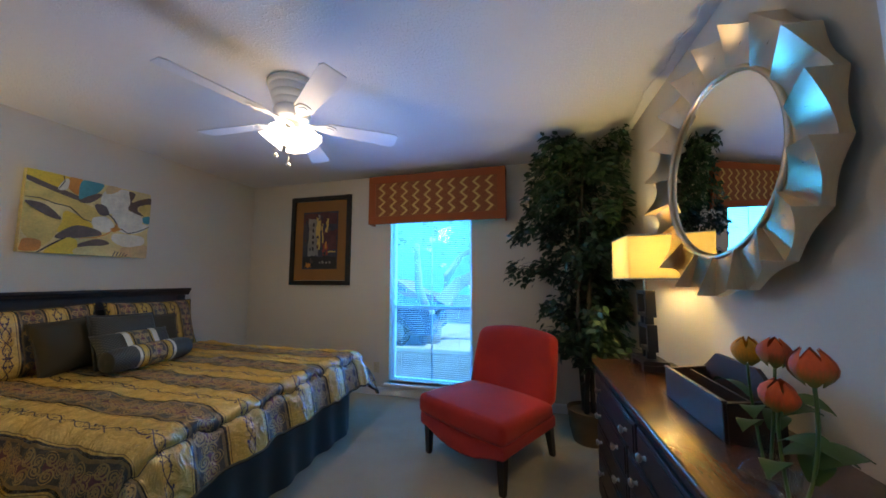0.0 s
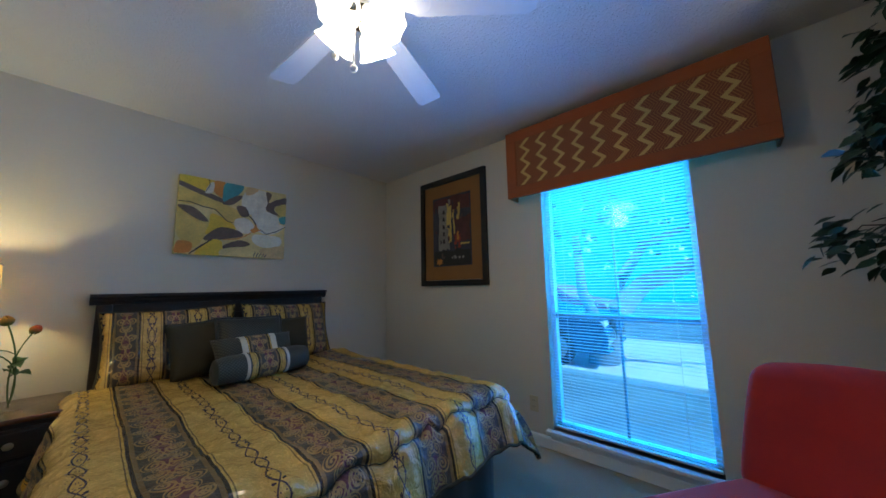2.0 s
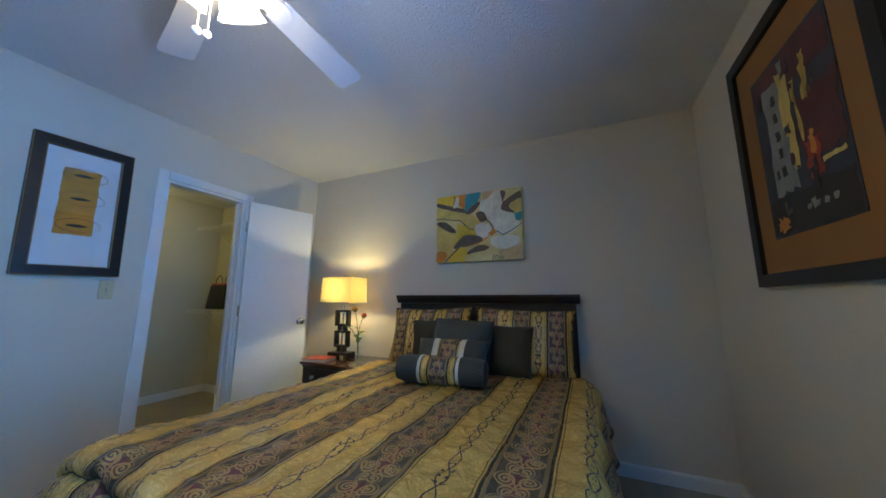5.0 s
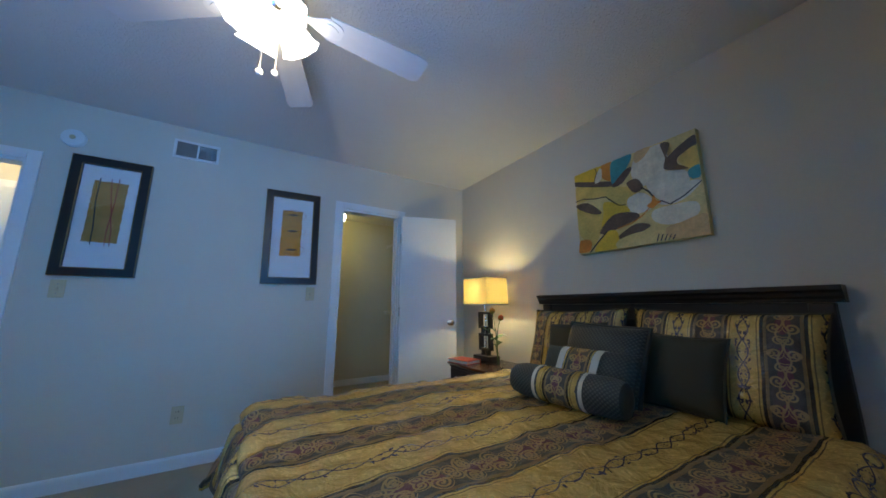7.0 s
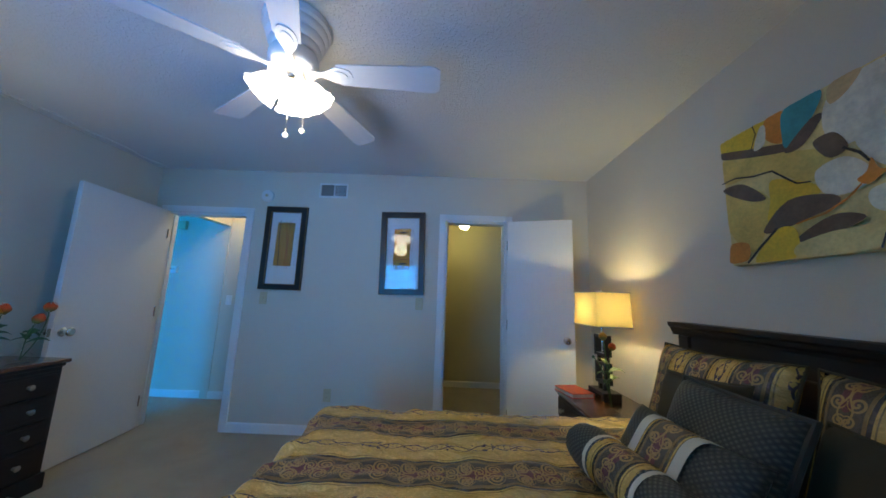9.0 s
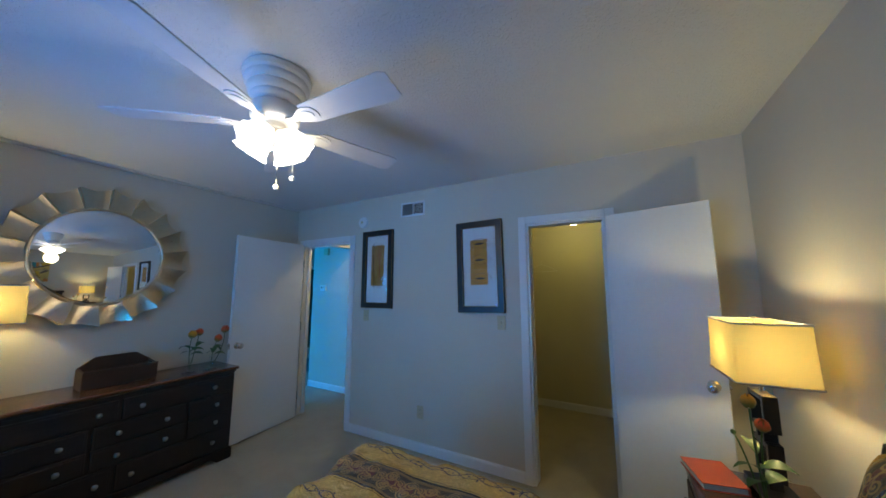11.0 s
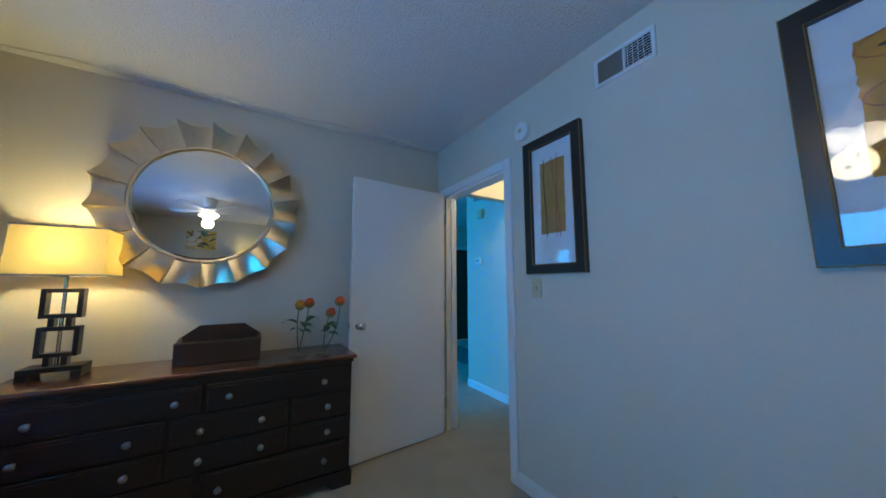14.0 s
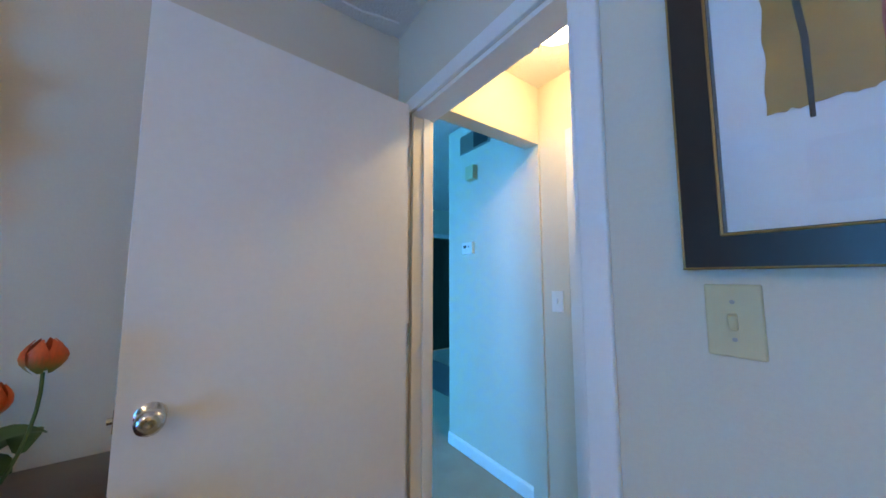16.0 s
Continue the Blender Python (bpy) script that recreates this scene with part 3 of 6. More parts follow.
def plate(side, along, z, kind_, material, label):
    w, h = 0.072, 0.117
    p = thing("light_switch" if kind_ == "switch" else "wall_outlet", label, "switch" if kind_ == "switch" else "outlet", walls_pose(side, along, z))
    b = bmesh.new()
    box(b, (0, 0, 0.004), (w, h, 0.007), 0.003)
    part("cover_plate", b, material, p)
    b = bmesh.new()
    if kind_ == "switch":
        box(b, (0, 0, 0.011), (0.011, 0.026, 0.013), 0.002, pose(0, 0.002, 0, 18))
        part("toggle", b, material, p)
        for y in (-0.03, 0.03):
            b = bmesh.new()
            lathe(b, [(0.0, 0.0085), (0.0035, 0.0085), (0.0035, 0.0075)], 8, (0, y, 0))
            part("screw", b, M_PEWTER, p)
    else:
        for y in (-0.021, 0.021):
            b = bmesh.new()
            box(b, (0, y, 0.0085), (0.034, 0.029, 0.004), 0.0015)
            part("socket", b, material, p)
            # Thin dark slabs stand for the shade inside the slots.
            for dx in (-0.007, 0.007):
                b = bmesh.new()
                box(b, (dx, y + 0.003, 0.0108), (0.003, 0.009, 0.001))
                part("slot", b, M_DARK, p)
    return p


plate("south", 1.697, 1.211, "switch", M_PLASTIC, "ivory single light switch under the small picture")
plate("south", 0.19, 1.21, "switch", M_PLASTIC, "ivory single light switch beside the closet")
plate("south", 0.998, 0.35, "outlet", M_PLASTIC, "ivory wall outlet low on the wall")
plate("north", 0.395, 0.295, "outlet", M_PLASTIC, "ivory wall outlet between bed and window")

# vent grille and smoke alarm over the pictures
v = thing("wall_vent", "white metal air vent grille half covered by a flap", "vent", walls_pose("south", 1.108, 2.31))
b = bmesh.new()
for c, s in (((0, 0.066, 0.005), (0.29, 0.018, 0.01)), ((0, -0.066, 0.005), (0.29, 0.018, 0.01)), ((-0.136, 0, 0.005), (0.018, 0.114, 0.01)), ((0.136, 0, 0.005), (0.018, 0.114, 0.01)), ((0.006, 0, 0.005), (0.012, 0.114, 0.01))):
    box(b, c, s, 0.0015)
part("frame", b, M_WHITEPL, v)
# Dark sheet behind the slats paints the duct's inner shade.
part("backing", block((-0.128, -0.058, 0.0005), (0.128, 0.058, 0.002)), M_DARK, v, "dark sheet for the shade inside the duct")
part("flap", block((-0.126, -0.057, 0.005), (-0.001, 0.057, 0.0075)), M_PEWTER, v, "grey closed flap")
for i in range(9):
    b = bmesh.new()
    box(b, (0, 0, 0), (0.113, 0.0028, 0.010), 0, pose(0.07, -0.052 + i * 0.013, 0.007, 35))
    part("slat", b, M_WHITEPL, v)
for i in range(4):
    b = bmesh.new()
    box(b, (0.024 + i * 0.024, 0, 0.0095), (0.002, 0.113, 0.003))
    part("vertical_slat", b, M_WHITEPL, v)
v = thing("smoke_alarm", "round white smoke alarm high on the wall", "smoke alarm", walls_pose("south", 1.77, 2.23))
b = bmesh.new()
lathe(b, [(0.0, 0), (0.062, 0), (0.063, 0.012), (0.058, 0.026), (0.040, 0.033), (0.0, 0.034)], 28)
part("housing", b, M_WHITEPL, v, smooth=40)
b = bmesh.new()
lathe(b, [(0.0, 0.038), (0.014, 0.038), (0.016, 0.033)], 16)
part("test_button", b, M_PLASTIC, v, smooth=40)

# rough plaster patch where the ceiling meets the dresser wall
bm = bmesh.new()
edge_a, edge_b = [], []
for i in range(61):
    y = -1.64 + i * 0.055
    d_ = 0.055 + 0.075 * abs(noise.noise((y * 2.1, 3.0, 0.0))) + 0.03 * noise.noise((y * 9.0, 1.0, 0.0))
    edge_a.append((-d_, y))
    edge_b.append((-0.002, y))
prism(bm, edge_b + edge_a[::-1], H - 0.011, H - 0.0005)
bmesh.ops.transform(bm, matrix=EAST, verts=bm.verts)
structure("plaster_patch", bm, M_CEIL, "uneven plaster along the ceiling edge", "ceiling patch")

# ---- window ----
# White vinyl, its brightness beside the backlit slats turned down in the colour.
M_DIMVINYL = mat("dimmed_white_vinyl", (0.34, 0.36, 0.38), 0.5, grain=60, vary=0.05)
w = thing("window_1", "tall white single-hung window with daylight behind the blinds", "window", pose(0, Y1, 0), kind="structure")
b = bmesh.new()
for lo, hi in (((WX0, 0.075, WZ0), (WX0 + 0.035, 0.13, WZ1)), ((WX1 - 0.035, 0.075, WZ0), (WX1, 0.13, WZ1)), ((WX0, 0.075, WZ0), (WX1, 0.13, WZ0 + 0.04)), ((WX0, 0.075, WZ1 - 0.04), (WX1, 0.13, WZ1))):
    box(b, [(a + c) / 2 for a, c in zip(lo, hi)], [c - a for a, c in zip(lo, hi)], 0.003)
part("window_frame", b, M_VINYL, w)
part("meeting_rail", block((WX0 + 0.03, 0.078, 0.945), (WX1 - 0.03, 0.125, 0.985), 0.003), M_DIMVINYL, w)
part("muntin", block(((WX0 + WX1) / 2 - 0.007, 0.09, WZ0 + 0.03), ((WX0 + WX1) / 2 + 0.007, 0.112, WZ1 - 0.03), 0.002), M_DIMVINYL, w)
for z0, z1 in ((WZ0 + 0.03, 0.955), (0.975, WZ1 - 0.03)):
    p = part("pane", block((WX0 + 0.03, 0.100, z0), (WX1 - 0.03, 0.104, z1)), M_PANE, w)
    p.visible_shadow = False
part("window_sill", block((WX0 - 0.045, -0.045, WZ0 - 0.028), (WX1 + 0.045, 0.075, WZ0), 0.006), M_TRIM, w, "white painted sill")
part("apron", block((WX0 - 0.02, -0.012, WZ0 - 0.075), (WX1 + 0.02, 0.002, WZ0 - 0.029), 0.003), M_TRIM, w)

bl = thing("venetian_blind", "white horizontal mini blind lowered over the window", "blind", pose((WX0 + WX1) / 2, Y1 + 0.036, 0))
BW = WX1 - WX0 - 0.016
part("headrail", block((-BW / 2, -0.02, WZ1 - 0.035), (BW / 2, 0.02, WZ1 - 0.003), 0.002), M_VINYL, bl)
part("bottom_rail", block((-BW / 2, -0.012, WZ0 + 0.012), (BW / 2, 0.012, WZ0 + 0.028), 0.004), M_VINYL, bl)
b = bmesh.new()
prof = [(-0.0125, -0.0012), (-0.006, 0.0010), (0.0, 0.0018), (0.006, 0.0010), (0.0125, -0.0012)]
rows = [[b.verts.new((x, y, z)) for y, z in prof] for x in (-BW / 2, BW / 2)]
for k in range(4):
    b.faces.new((rows[0][k], rows[0][k + 1], rows[1][k + 1], rows[1][k]))
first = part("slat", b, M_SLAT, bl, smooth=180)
NS = 84
zs = [WZ0 + 0.045 + i * (WZ1 - WZ0 - 0.09) / (NS - 1) for i in range(NS)]
first.matrix_basis = pose(0, 0, zs[0], -14)
for i, z in enumerate(zs[1:]):
    again("slat", first, pose(0, 0.0006 * math.sin(i * 2.1), z, -14 + 1.6 * math.sin(i * 1.7)), bl)
for x in (-0.33, 0.33):
    b = bmesh.new()
    tube(b, [(x, -0.0145, WZ0 + 0.02), (x, -0.0145, WZ1 - 0.02)], 0.0012, 5)
    part("ladder_cord", b, M_VINYL, bl)
b = bmesh.new()
tube(b, [(-BW / 2 + 0.07, -0.026, 0.78), (-BW / 2 + 0.07, -0.024, WZ1 - 0.03)], 0.0035, 6)
part("tilt_wand", b, M_VINYL, bl)

# valance box over the window
VX0, VX1, VZ0, VZ1, VD = 0.33, 1.865, 1.895, 2.445, 0.145
va = thing("window_valance", "rust orange padded valance box with woven zigzag panel", "valance", pose((VX0 + VX1) / 2, Y1, 0))
hw = (VX1 - VX0) / 2
b = bmesh.new()
box(b, (0, -VD + 0.008, (VZ0 + VZ1) / 2), (2 * hw, 0.016, VZ1 - VZ0), 0.005)
for s in (-1, 1):
    box(b, (s * (hw - 0.008), -VD / 2 + 0.008, (VZ0 + VZ1) / 2), (0.016, VD - 0.018, VZ1 - VZ0), 0.004)
box(b, (0, -VD / 2 + 0.008, VZ1 - 0.012), (2 * hw - 0.034, VD - 0.018, 0.016))
part("box", b, M_VALEDGE, va)
b = bmesh.new()
F = -VD - 0.004
for lo, hi in (((-hw, VZ1 - 0.085), (hw, VZ1)), ((-hw, VZ0), (hw, VZ0 + 0.085)), ((-hw, VZ0 + 0.0855), (-hw + 0.085, VZ1 - 0.0855)), ((hw - 0.085, VZ0 + 0.0855), (hw, VZ1 - 0.0855))):
    box(b, ((lo[0] + hi[0]) / 2, F, (lo[1] + hi[1]) / 2), (hi[0] - lo[0], 0.012, hi[1] - lo[1]), 0.004)
part("border", b, M_VALEDGE, va)
panel = part("woven_panel", block((-hw + 0.08, -0.003, -0.2), (hw - 0.08, 0.0, 0.2)), M_VALWEAVE, va)
panel.matrix_basis = pose(0, -VD - 0.001, (VZ0 + VZ1) / 2, 90)
panel.data.transform(pose(0, 0, 0, -90))
b = bmesh.new()
AMP, WID, STEP, TOP = 0.030, 0.031, 0.058, 0.185
n = 7
left, right = [], []
for i in range(n + 1):
    z = -TOP + i * 2 * TOP / n
    x = AMP if i % 2 else -AMP
    left.append((x - WID / 2, z))
    right.append((x + WID / 2, z))
prism(b, left + right[::-1], 0, 0.0025)
zig = part("zigzag", b, M_GOLDCLOTH, va)
for i in range(10):
    m = pose(-hw + 0.165 + i * (2 * hw - 0.33) / 9, -VD - 0.0045, (VZ0 + VZ1) / 2, 90)
    if i == 0:
        zig.matrix_basis = m
    else:
        again("zigzag", zig, m, va)

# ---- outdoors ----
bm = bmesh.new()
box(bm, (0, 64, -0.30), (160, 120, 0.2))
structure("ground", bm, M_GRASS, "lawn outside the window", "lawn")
structure("pavement", block((-9, 6.5, -0.2), (14, 10.4, -0.165), 0.01), M_PAVE, "pale concrete drive in the sun", "drive")
structure("kerb", block((-9, 6.34, -0.2), (14, 6.49, -0.10), 0.015), M_PAVE, "concrete kerb along the drive", "kerb")
# Emissive sheet: the distant daylight and its bright gaps are put into the glow.
m, nt, bs = blank("glowing_tree_haze")
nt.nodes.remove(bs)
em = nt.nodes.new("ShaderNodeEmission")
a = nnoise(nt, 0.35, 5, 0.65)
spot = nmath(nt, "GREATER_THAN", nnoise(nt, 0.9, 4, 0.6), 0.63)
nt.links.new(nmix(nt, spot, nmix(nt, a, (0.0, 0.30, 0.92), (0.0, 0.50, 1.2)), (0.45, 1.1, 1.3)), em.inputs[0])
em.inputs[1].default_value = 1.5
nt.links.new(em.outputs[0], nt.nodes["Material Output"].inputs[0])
structure("backdrop", block((-30, 30, -1), (34, 30.1, 16)), m, "glowing flat sheet in place of hazy sunlit trees", "trees")


def parked_car(m_, paint_, label):
    """Hatchback along local x, nose at +x."""
    c_ = thing("parked_car", label, "car", m_)
    prof_ = [(-2.05, 0.30), (-2.12, 0.62), (-2.02, 0.95), (-1.55, 1.40), (-0.2, 1.46), (0.35, 1.36), (0.98, 0.98), (1.85, 0.84), (2.08, 0.66), (2.10, 0.34), (1.75, 0.26), (-1.75, 0.26)]
    b_ = bmesh.new()
    prism(b_, smooth_loop(prof_, 3), -0.84, 0.84, Matrix(((1, 0, 0, 0), (0, 0, 1, 0), (0, 1, 0, 0), (0, 0, 0, 1))))
    for v_ in b_.verts:
        if v_.co.z > 0.95:
            v_.co.y *= 1 - 0.30 * (v_.co.z - 0.95)
    part("body", b_, paint_, c_, smooth=40)
    for sy in (-1, 1):
        b_ = bmesh.new()
        prism(b_, [(-1.45, 0.98), (-1.20, 1.33), (-0.25, 1.37), (0.25, 1.28), (0.72, 0.98)], 0, 0.012, Matrix(((1, 0, 0, 0), (0, 0, 1, 0.80 * sy), (0, 1, 0, 0), (0, 0, 0, 1))))
        for v_ in b_.verts:
            v_.co.y *= 1.05 - 0.30 * (v_.co.z - 0.95)
        part("side_window", b_, M_CARGLASS, c_, "dark tinted side glass")
        for x in (-1.3, 1.3):
            b_ = bmesh.new()
            lathe(b_, [(0.0, -0.09), (0.24, -0.09), (0.31, -0.08), (0.325, 0.0), (0.31, 0.08), (0.24, 0.09), (0.0, 0.09)], 24)
            bmesh.ops.transform(b_, matrix=pose(x, 0.77 * sy, 0.325, 90), verts=b_.verts)
            w_ = part("tyre", b_, M_TYRE, c_, smooth=50)
            b_ = bmesh.new()
            lathe(b_, [(0.0, -0.10), (0.19, -0.10), (0.205, -0.088), (0.205, 0.088), (0.19, 0.10), (0.0, 0.10)], 20)
            bmesh.ops.transform(b_, matrix=pose(x, 0.77 * sy, 0.325, 90), verts=b_.verts)
            part("rim", b_, M_PEWTER, w_, smooth=50)
    for sy in (-0.6, 0.6):
        part("tail_light", block((-2.13, sy - 0.13, 0.72), (-2.05, sy + 0.13, 0.90), 0.02), M_RED, c_)
        part("headlight", block((1.93, sy - 0.17, 0.62), (2.07, sy + 0.17, 0.76), 0.02), M_VINYL, c_)
    part("rear_bumper", block((-2.17, -0.80, 0.34), (-2.02, 0.80, 0.55), 0.03), paint_, c_)
    return c_


M_CARGLASS = mat("dark_car_glass", (0.02, 0.03, 0.035), 0.08, 0.0, bump=0.0)
M_TYRE = mat("tyre_rubber", (0.025, 0.025, 0.026), 0.85)
parked_car(pose(-2.05, 7.35, -0.165, 0, 0, 4), mat("dark_blue_car_paint", (0.05, 0.11, 0.19), 0.25, 0.0, bump=0.0, coat=0.6), "dark blue hatchback parked on the drive")
parked_car(pose(-3.3, 13.2, -0.2, 0, 0, -6), mat("pink_red_car_paint", (0.62, 0.16, 0.20), 0.3, 0.0, bump=0.0, coat=0.6), "red car parked across the lawn")
# Bark and leaf colours are paled and blued to stand for bright haze.
M_HAZEBARK = mat("haze_paled_bark", (0.34, 0.37, 0.40), 0.9, grain=30, vary=0.3, bump=0.5, depth=0.01)
M_HAZELEAF = mat("haze_tinted_leaf", (0.12, 0.25, 0.24), 0.6, grain=30, vary=0.4, bump=0.1)
tree = thing("tree", "dark leaning tree trunk arching over the lawn", "tree", pose(0.35, 7.3, -0.25))
b = bmesh.new()
tube(b, [(-0.5, 0, 0), (-0.42, 0, 0.5), (-0.2, 0.05, 1.0), (0.2, 0.1, 1.45), (0.9, 0.2, 1.75), (1.9, 0.3, 1.9)], [0.26, 0.22, 0.19, 0.15, 0.11, 0.06], 10)
part("trunk", b, M_HAZEBARK, tree, smooth=180)
for pts in ([(-0.2, 0.05, 1.0), (-0.1, 0.1, 1.6), (0.25, 0.1, 2.1), (0.9, 0.1, 2.35)], [(-0.42, 0, 0.5), (-0.8, 0.1, 1.3), (-0.9, 0.2, 2.4)]):
    b = bmesh.new()
    tube(b, pts, [0.13, 0.1, 0.07, 0.04][: len(pts)], 8)
    part("limb", b, M_HAZEBARK, tree, smooth=180)
rng = random.Random(5)


def leaf_cloud(bm_, centres, count, spread, size, rnd):
    """Small folded leaves scattered round the centres."""
    for _ in range(count):
        c = Vector(rnd.choice(centres)) + Vector([rnd.gauss(0, s) for s in spread])
        m_ = Matrix.Translation(c) @ Euler([rnd.uniform(-1, 1), rnd.uniform(-1, 1), rnd.uniform(0, 6.3)]).to_matrix().to_4x4()
        s = size * rnd.uniform(0.6, 1.3)
        a_, b_, c_, d_ = (bm_.verts.new(m_ @ Vector(p)) for p in ((0, 0, 0), (0.35 * s, 0.5 * s, 0.1 * s), (0, s, 0), (-0.35 * s, 0.5 * s, 0.1 * s)))
        bm_.faces.new((a_, b_, c_))
        bm_.faces.new((a_, c_, d_))


b = bmesh.new()
leaf_cloud(b, [(-0.9, 0.2, 2.5), (0.2, 0.1, 2.6), (1.0, 0.2, 2.5), (1.9, 0.3, 2.3), (-0.4, 0.3, 3.0), (1.2, 0.4, 3.2)], 170, (0.45, 0.3, 0.3), 0.16, rng)
part("crown", b, M_HAZELEAF, tree)
# ---- closet ----
CY = -1.75
CE = 0.42
for lo, hi in (((X0 - T, CY - T, 0), (CE + T, CY, H)), ((X0 - T, CY, 0), (X0, -T, H)), ((CE, CY, 0), (CE + T, -T, H))):
    structure("wall_closet", block(lo, hi), M_CLOSETWALL, "cream painted closet wall", "wall")
structure("ceiling_closet", block((X0, CY, 2.40), (CE, -T, H + 0.1)), M_CEIL, "white closet ceiling", "ceiling")
baseboard(X0, CY, CE, CY, 0, 1)
baseboard(X0, CY, X0, -T, 1, 0)
baseboard(CE, CY, CE, -T, -1, 0)
c = thing("closet_light", "round frosted closet ceiling light, switched on", "ceiling light", pose(-0.29, -1.21, 2.40))
b = bmesh.new()
lathe(b, [(0.0, 0), (0.06, 0), (0.06, -0.03), (0.045, -0.045), (0.045, -0.05)], 20)
part("base", b, M_WHITEPL, c, smooth=40)
b = bmesh.new()
lathe(b, [(0.04, -0.05), (0.068, -0.075), (0.078, -0.11), (0.068, -0.15), (0.04, -0.175), (0.0, -0.182)], 24)
part("globe", b, M_HALLGLOW, c, "lit frosted glass globe", smooth=180)


def wire_shelf(z, label, rail=True):
    s = thing("wire_shelf", label, "shelf", pose(X0, CY, z), "closet shelves")
    d, ln = 0.28, 1.50
    for x in (0.008, d):
        for dz in ((0.0, -0.03) if x > 0.1 else (0.0,)):
            b_ = bmesh.new()
            tube(b_, [(x, 0.005, dz), (x, ln, dz)], 0.004, 6)
            part("long_wire", b_, M_WIRE, s)
    b_ = bmesh.new()
    for i in range(50):
        y = 0.01 + i * (ln - 0.02) / 49
        tube(b_, [(0.004, y, 0.005), (d, y, 0.005), (d + 0.004, y, -0.03)], 0.0018, 4, False)
    tagged(part("wire_grid", b_, M_WIRE, s), kind="stuff")
    b_ = bmesh.new()
    tube(b_, [(d - 0.01, 0.30, -0.005), (0.004, 0.30, -0.26)], 0.005, 6)
    part("brace", b_, M_WIRE, s)
    b_ = bmesh.new()
    box(b_, (d, 0.006, -0.012), (0.02, 0.012, 0.05), 0.003)
    part("wall_clip", b_, M_WIRE, s)
    return s


wire_shelf(2.06, "white coated wire shelf high in the closet")
wire_shelf(1.02, "white coated wire shelf holding a dark bag")
g = thing("tote_bag", "dark tote bag with an orange rim on the wire shelf", "bag", pose(X0 + 0.15, CY + 0.44, 1.031))
b = bmesh.new()
vs = box(b, (0, 0, 0.15), (0.20, 0.34, 0.29), 0.02)
for q in b.verts:
    q.co.y *= 1 - 0.18 * (q.co.z / 0.3)
    q.co.x *= 1 - 0.3 * (q.co.z / 0.3)
part("body", b, M_BAG, g, smooth=40)
part("rim", block((-0.065, -0.135, 0.292), (0.065, 0.135, 0.312), 0.008), M_BOOK, g, "orange rim")
for s in (-1, 1):
    b = bmesh.new()
    tube(b, [(s * 0.05, -0.07, 0.30), (s * 0.05, -0.05, 0.38), (s * 0.05, 0.0, 0.41), (s * 0.05, 0.05, 0.38), (s * 0.05, 0.07, 0.30)], 0.006, 6)
    part("handle", b, M_BAG, g)
hg = thing("clothes_hanger", "white plastic clothes hanger on a closet hook", "hanger", pose(0.18, CY + 0.05, 1.80))
b = bmesh.new()
tube(b, [(0.0, -0.045, 0.02), (0.0, 0.0, 0.02), (0.012, 0.0, 0.045), (0.0, 0.0, 0.06), (-0.012, 0.0, 0.045)], 0.0025, 6)
part("hook", b, M_WIRE, hg)
b = bmesh.new()
tube(b, [(0, 0, 0.02), (0.12, 0, -0.03), (0.2, 0, -0.075), (0.0, 0, -0.082), (-0.2, 0, -0.075), (-0.12, 0, -0.03), (0, 0, 0.02)], 0.004, 6)
part("bar", b, M_WIRE, hg)

# ---- hall and living room ----
HY = -0.85
HH = 2.44
HX = 2.705
bm = bmesh.new()
box(bm, ((CE + T + 3.62) / 2, HY - T / 2, H / 2), (3.62 - CE - T, T, H))
structure("wall_hall", bm, M_WALL, "beige hall wall running on into the living room", "wall")
structure("wall_return", block((3.62 - T, LY0, 0), (3.62, HY - T - 0.001, H)), M_WALL, "beige wall turning the corner", "wall")
structure("header", block((HX, HY + 0.001, 2.08), (HX + 0.095, -T - 0.022, H + 0.019)), M_WALL, "beige header over the hall opening", "wall")
structure("wall_jog", block((HX, HY + 0.0005, 0), (HX + 0.095, HY + 0.012, 2.079)), M_WALL, "narrow beige wall nib beside the opening", "wall")
structure("wall_hall_end", block((CE + T, HY, 0), (CE + 2 * T, -T, H)), M_WALL, "beige end wall of the hall", "wall")
structure("ceiling_hall", block((CE + T, HY, HH), (HX, -T, HH + 0.14)), M_CEIL, "white hall ceiling", "ceiling")
structure("ceiling_living", block((HX + 0.095, LY0, H + 0.02), (LX + T, Y1, H + 0.12)), M_CEIL, "white living room ceiling", "ceiling")
structure("wall_living_north", block((X1 + T, Y1, 0), (LX + T, Y1 + T, H + 0.1)), M_WALL, "beige living room wall", "wall")
structure("wall_living_south", block((3.62, LY0 - T, 0), (LX + T, LY0, H + 0.1)), M_WALL, "beige living room wall", "wall")
bm = bmesh.new()
for y0, y1, z0, z1 in ((LY0, -3.05, 0, H + 0.1), (-3.05, -2.15, 2.0, H + 0.1), (-2.15, Y1, 0, H + 0.1)):
    box(bm, (LX + T / 2, (y0 + y1) / 2, (z0 + z1) / 2), (T, y1 - y0, z1 - z0))
structure("wall_living_east", bm, M_WALL, "beige living room wall with a dark doorway", "wall")
bm = bmesh.new()
for y0, y1, z0, z1 in ((-3.12, -3.05, 0, 2.07), (-2.15, -2.08, 0, 2.07), (-3.05, -2.15, 2.0, 2.07)):
    box(bm, (LX - 0.009, (y0 + y1) / 2, (z0 + z1) / 2), (0.018, y1 - y0, z1 - z0), 0.003)
structure("door_frame_living", bm, M_TRIM, "white casing round the dark doorway", "door trim")
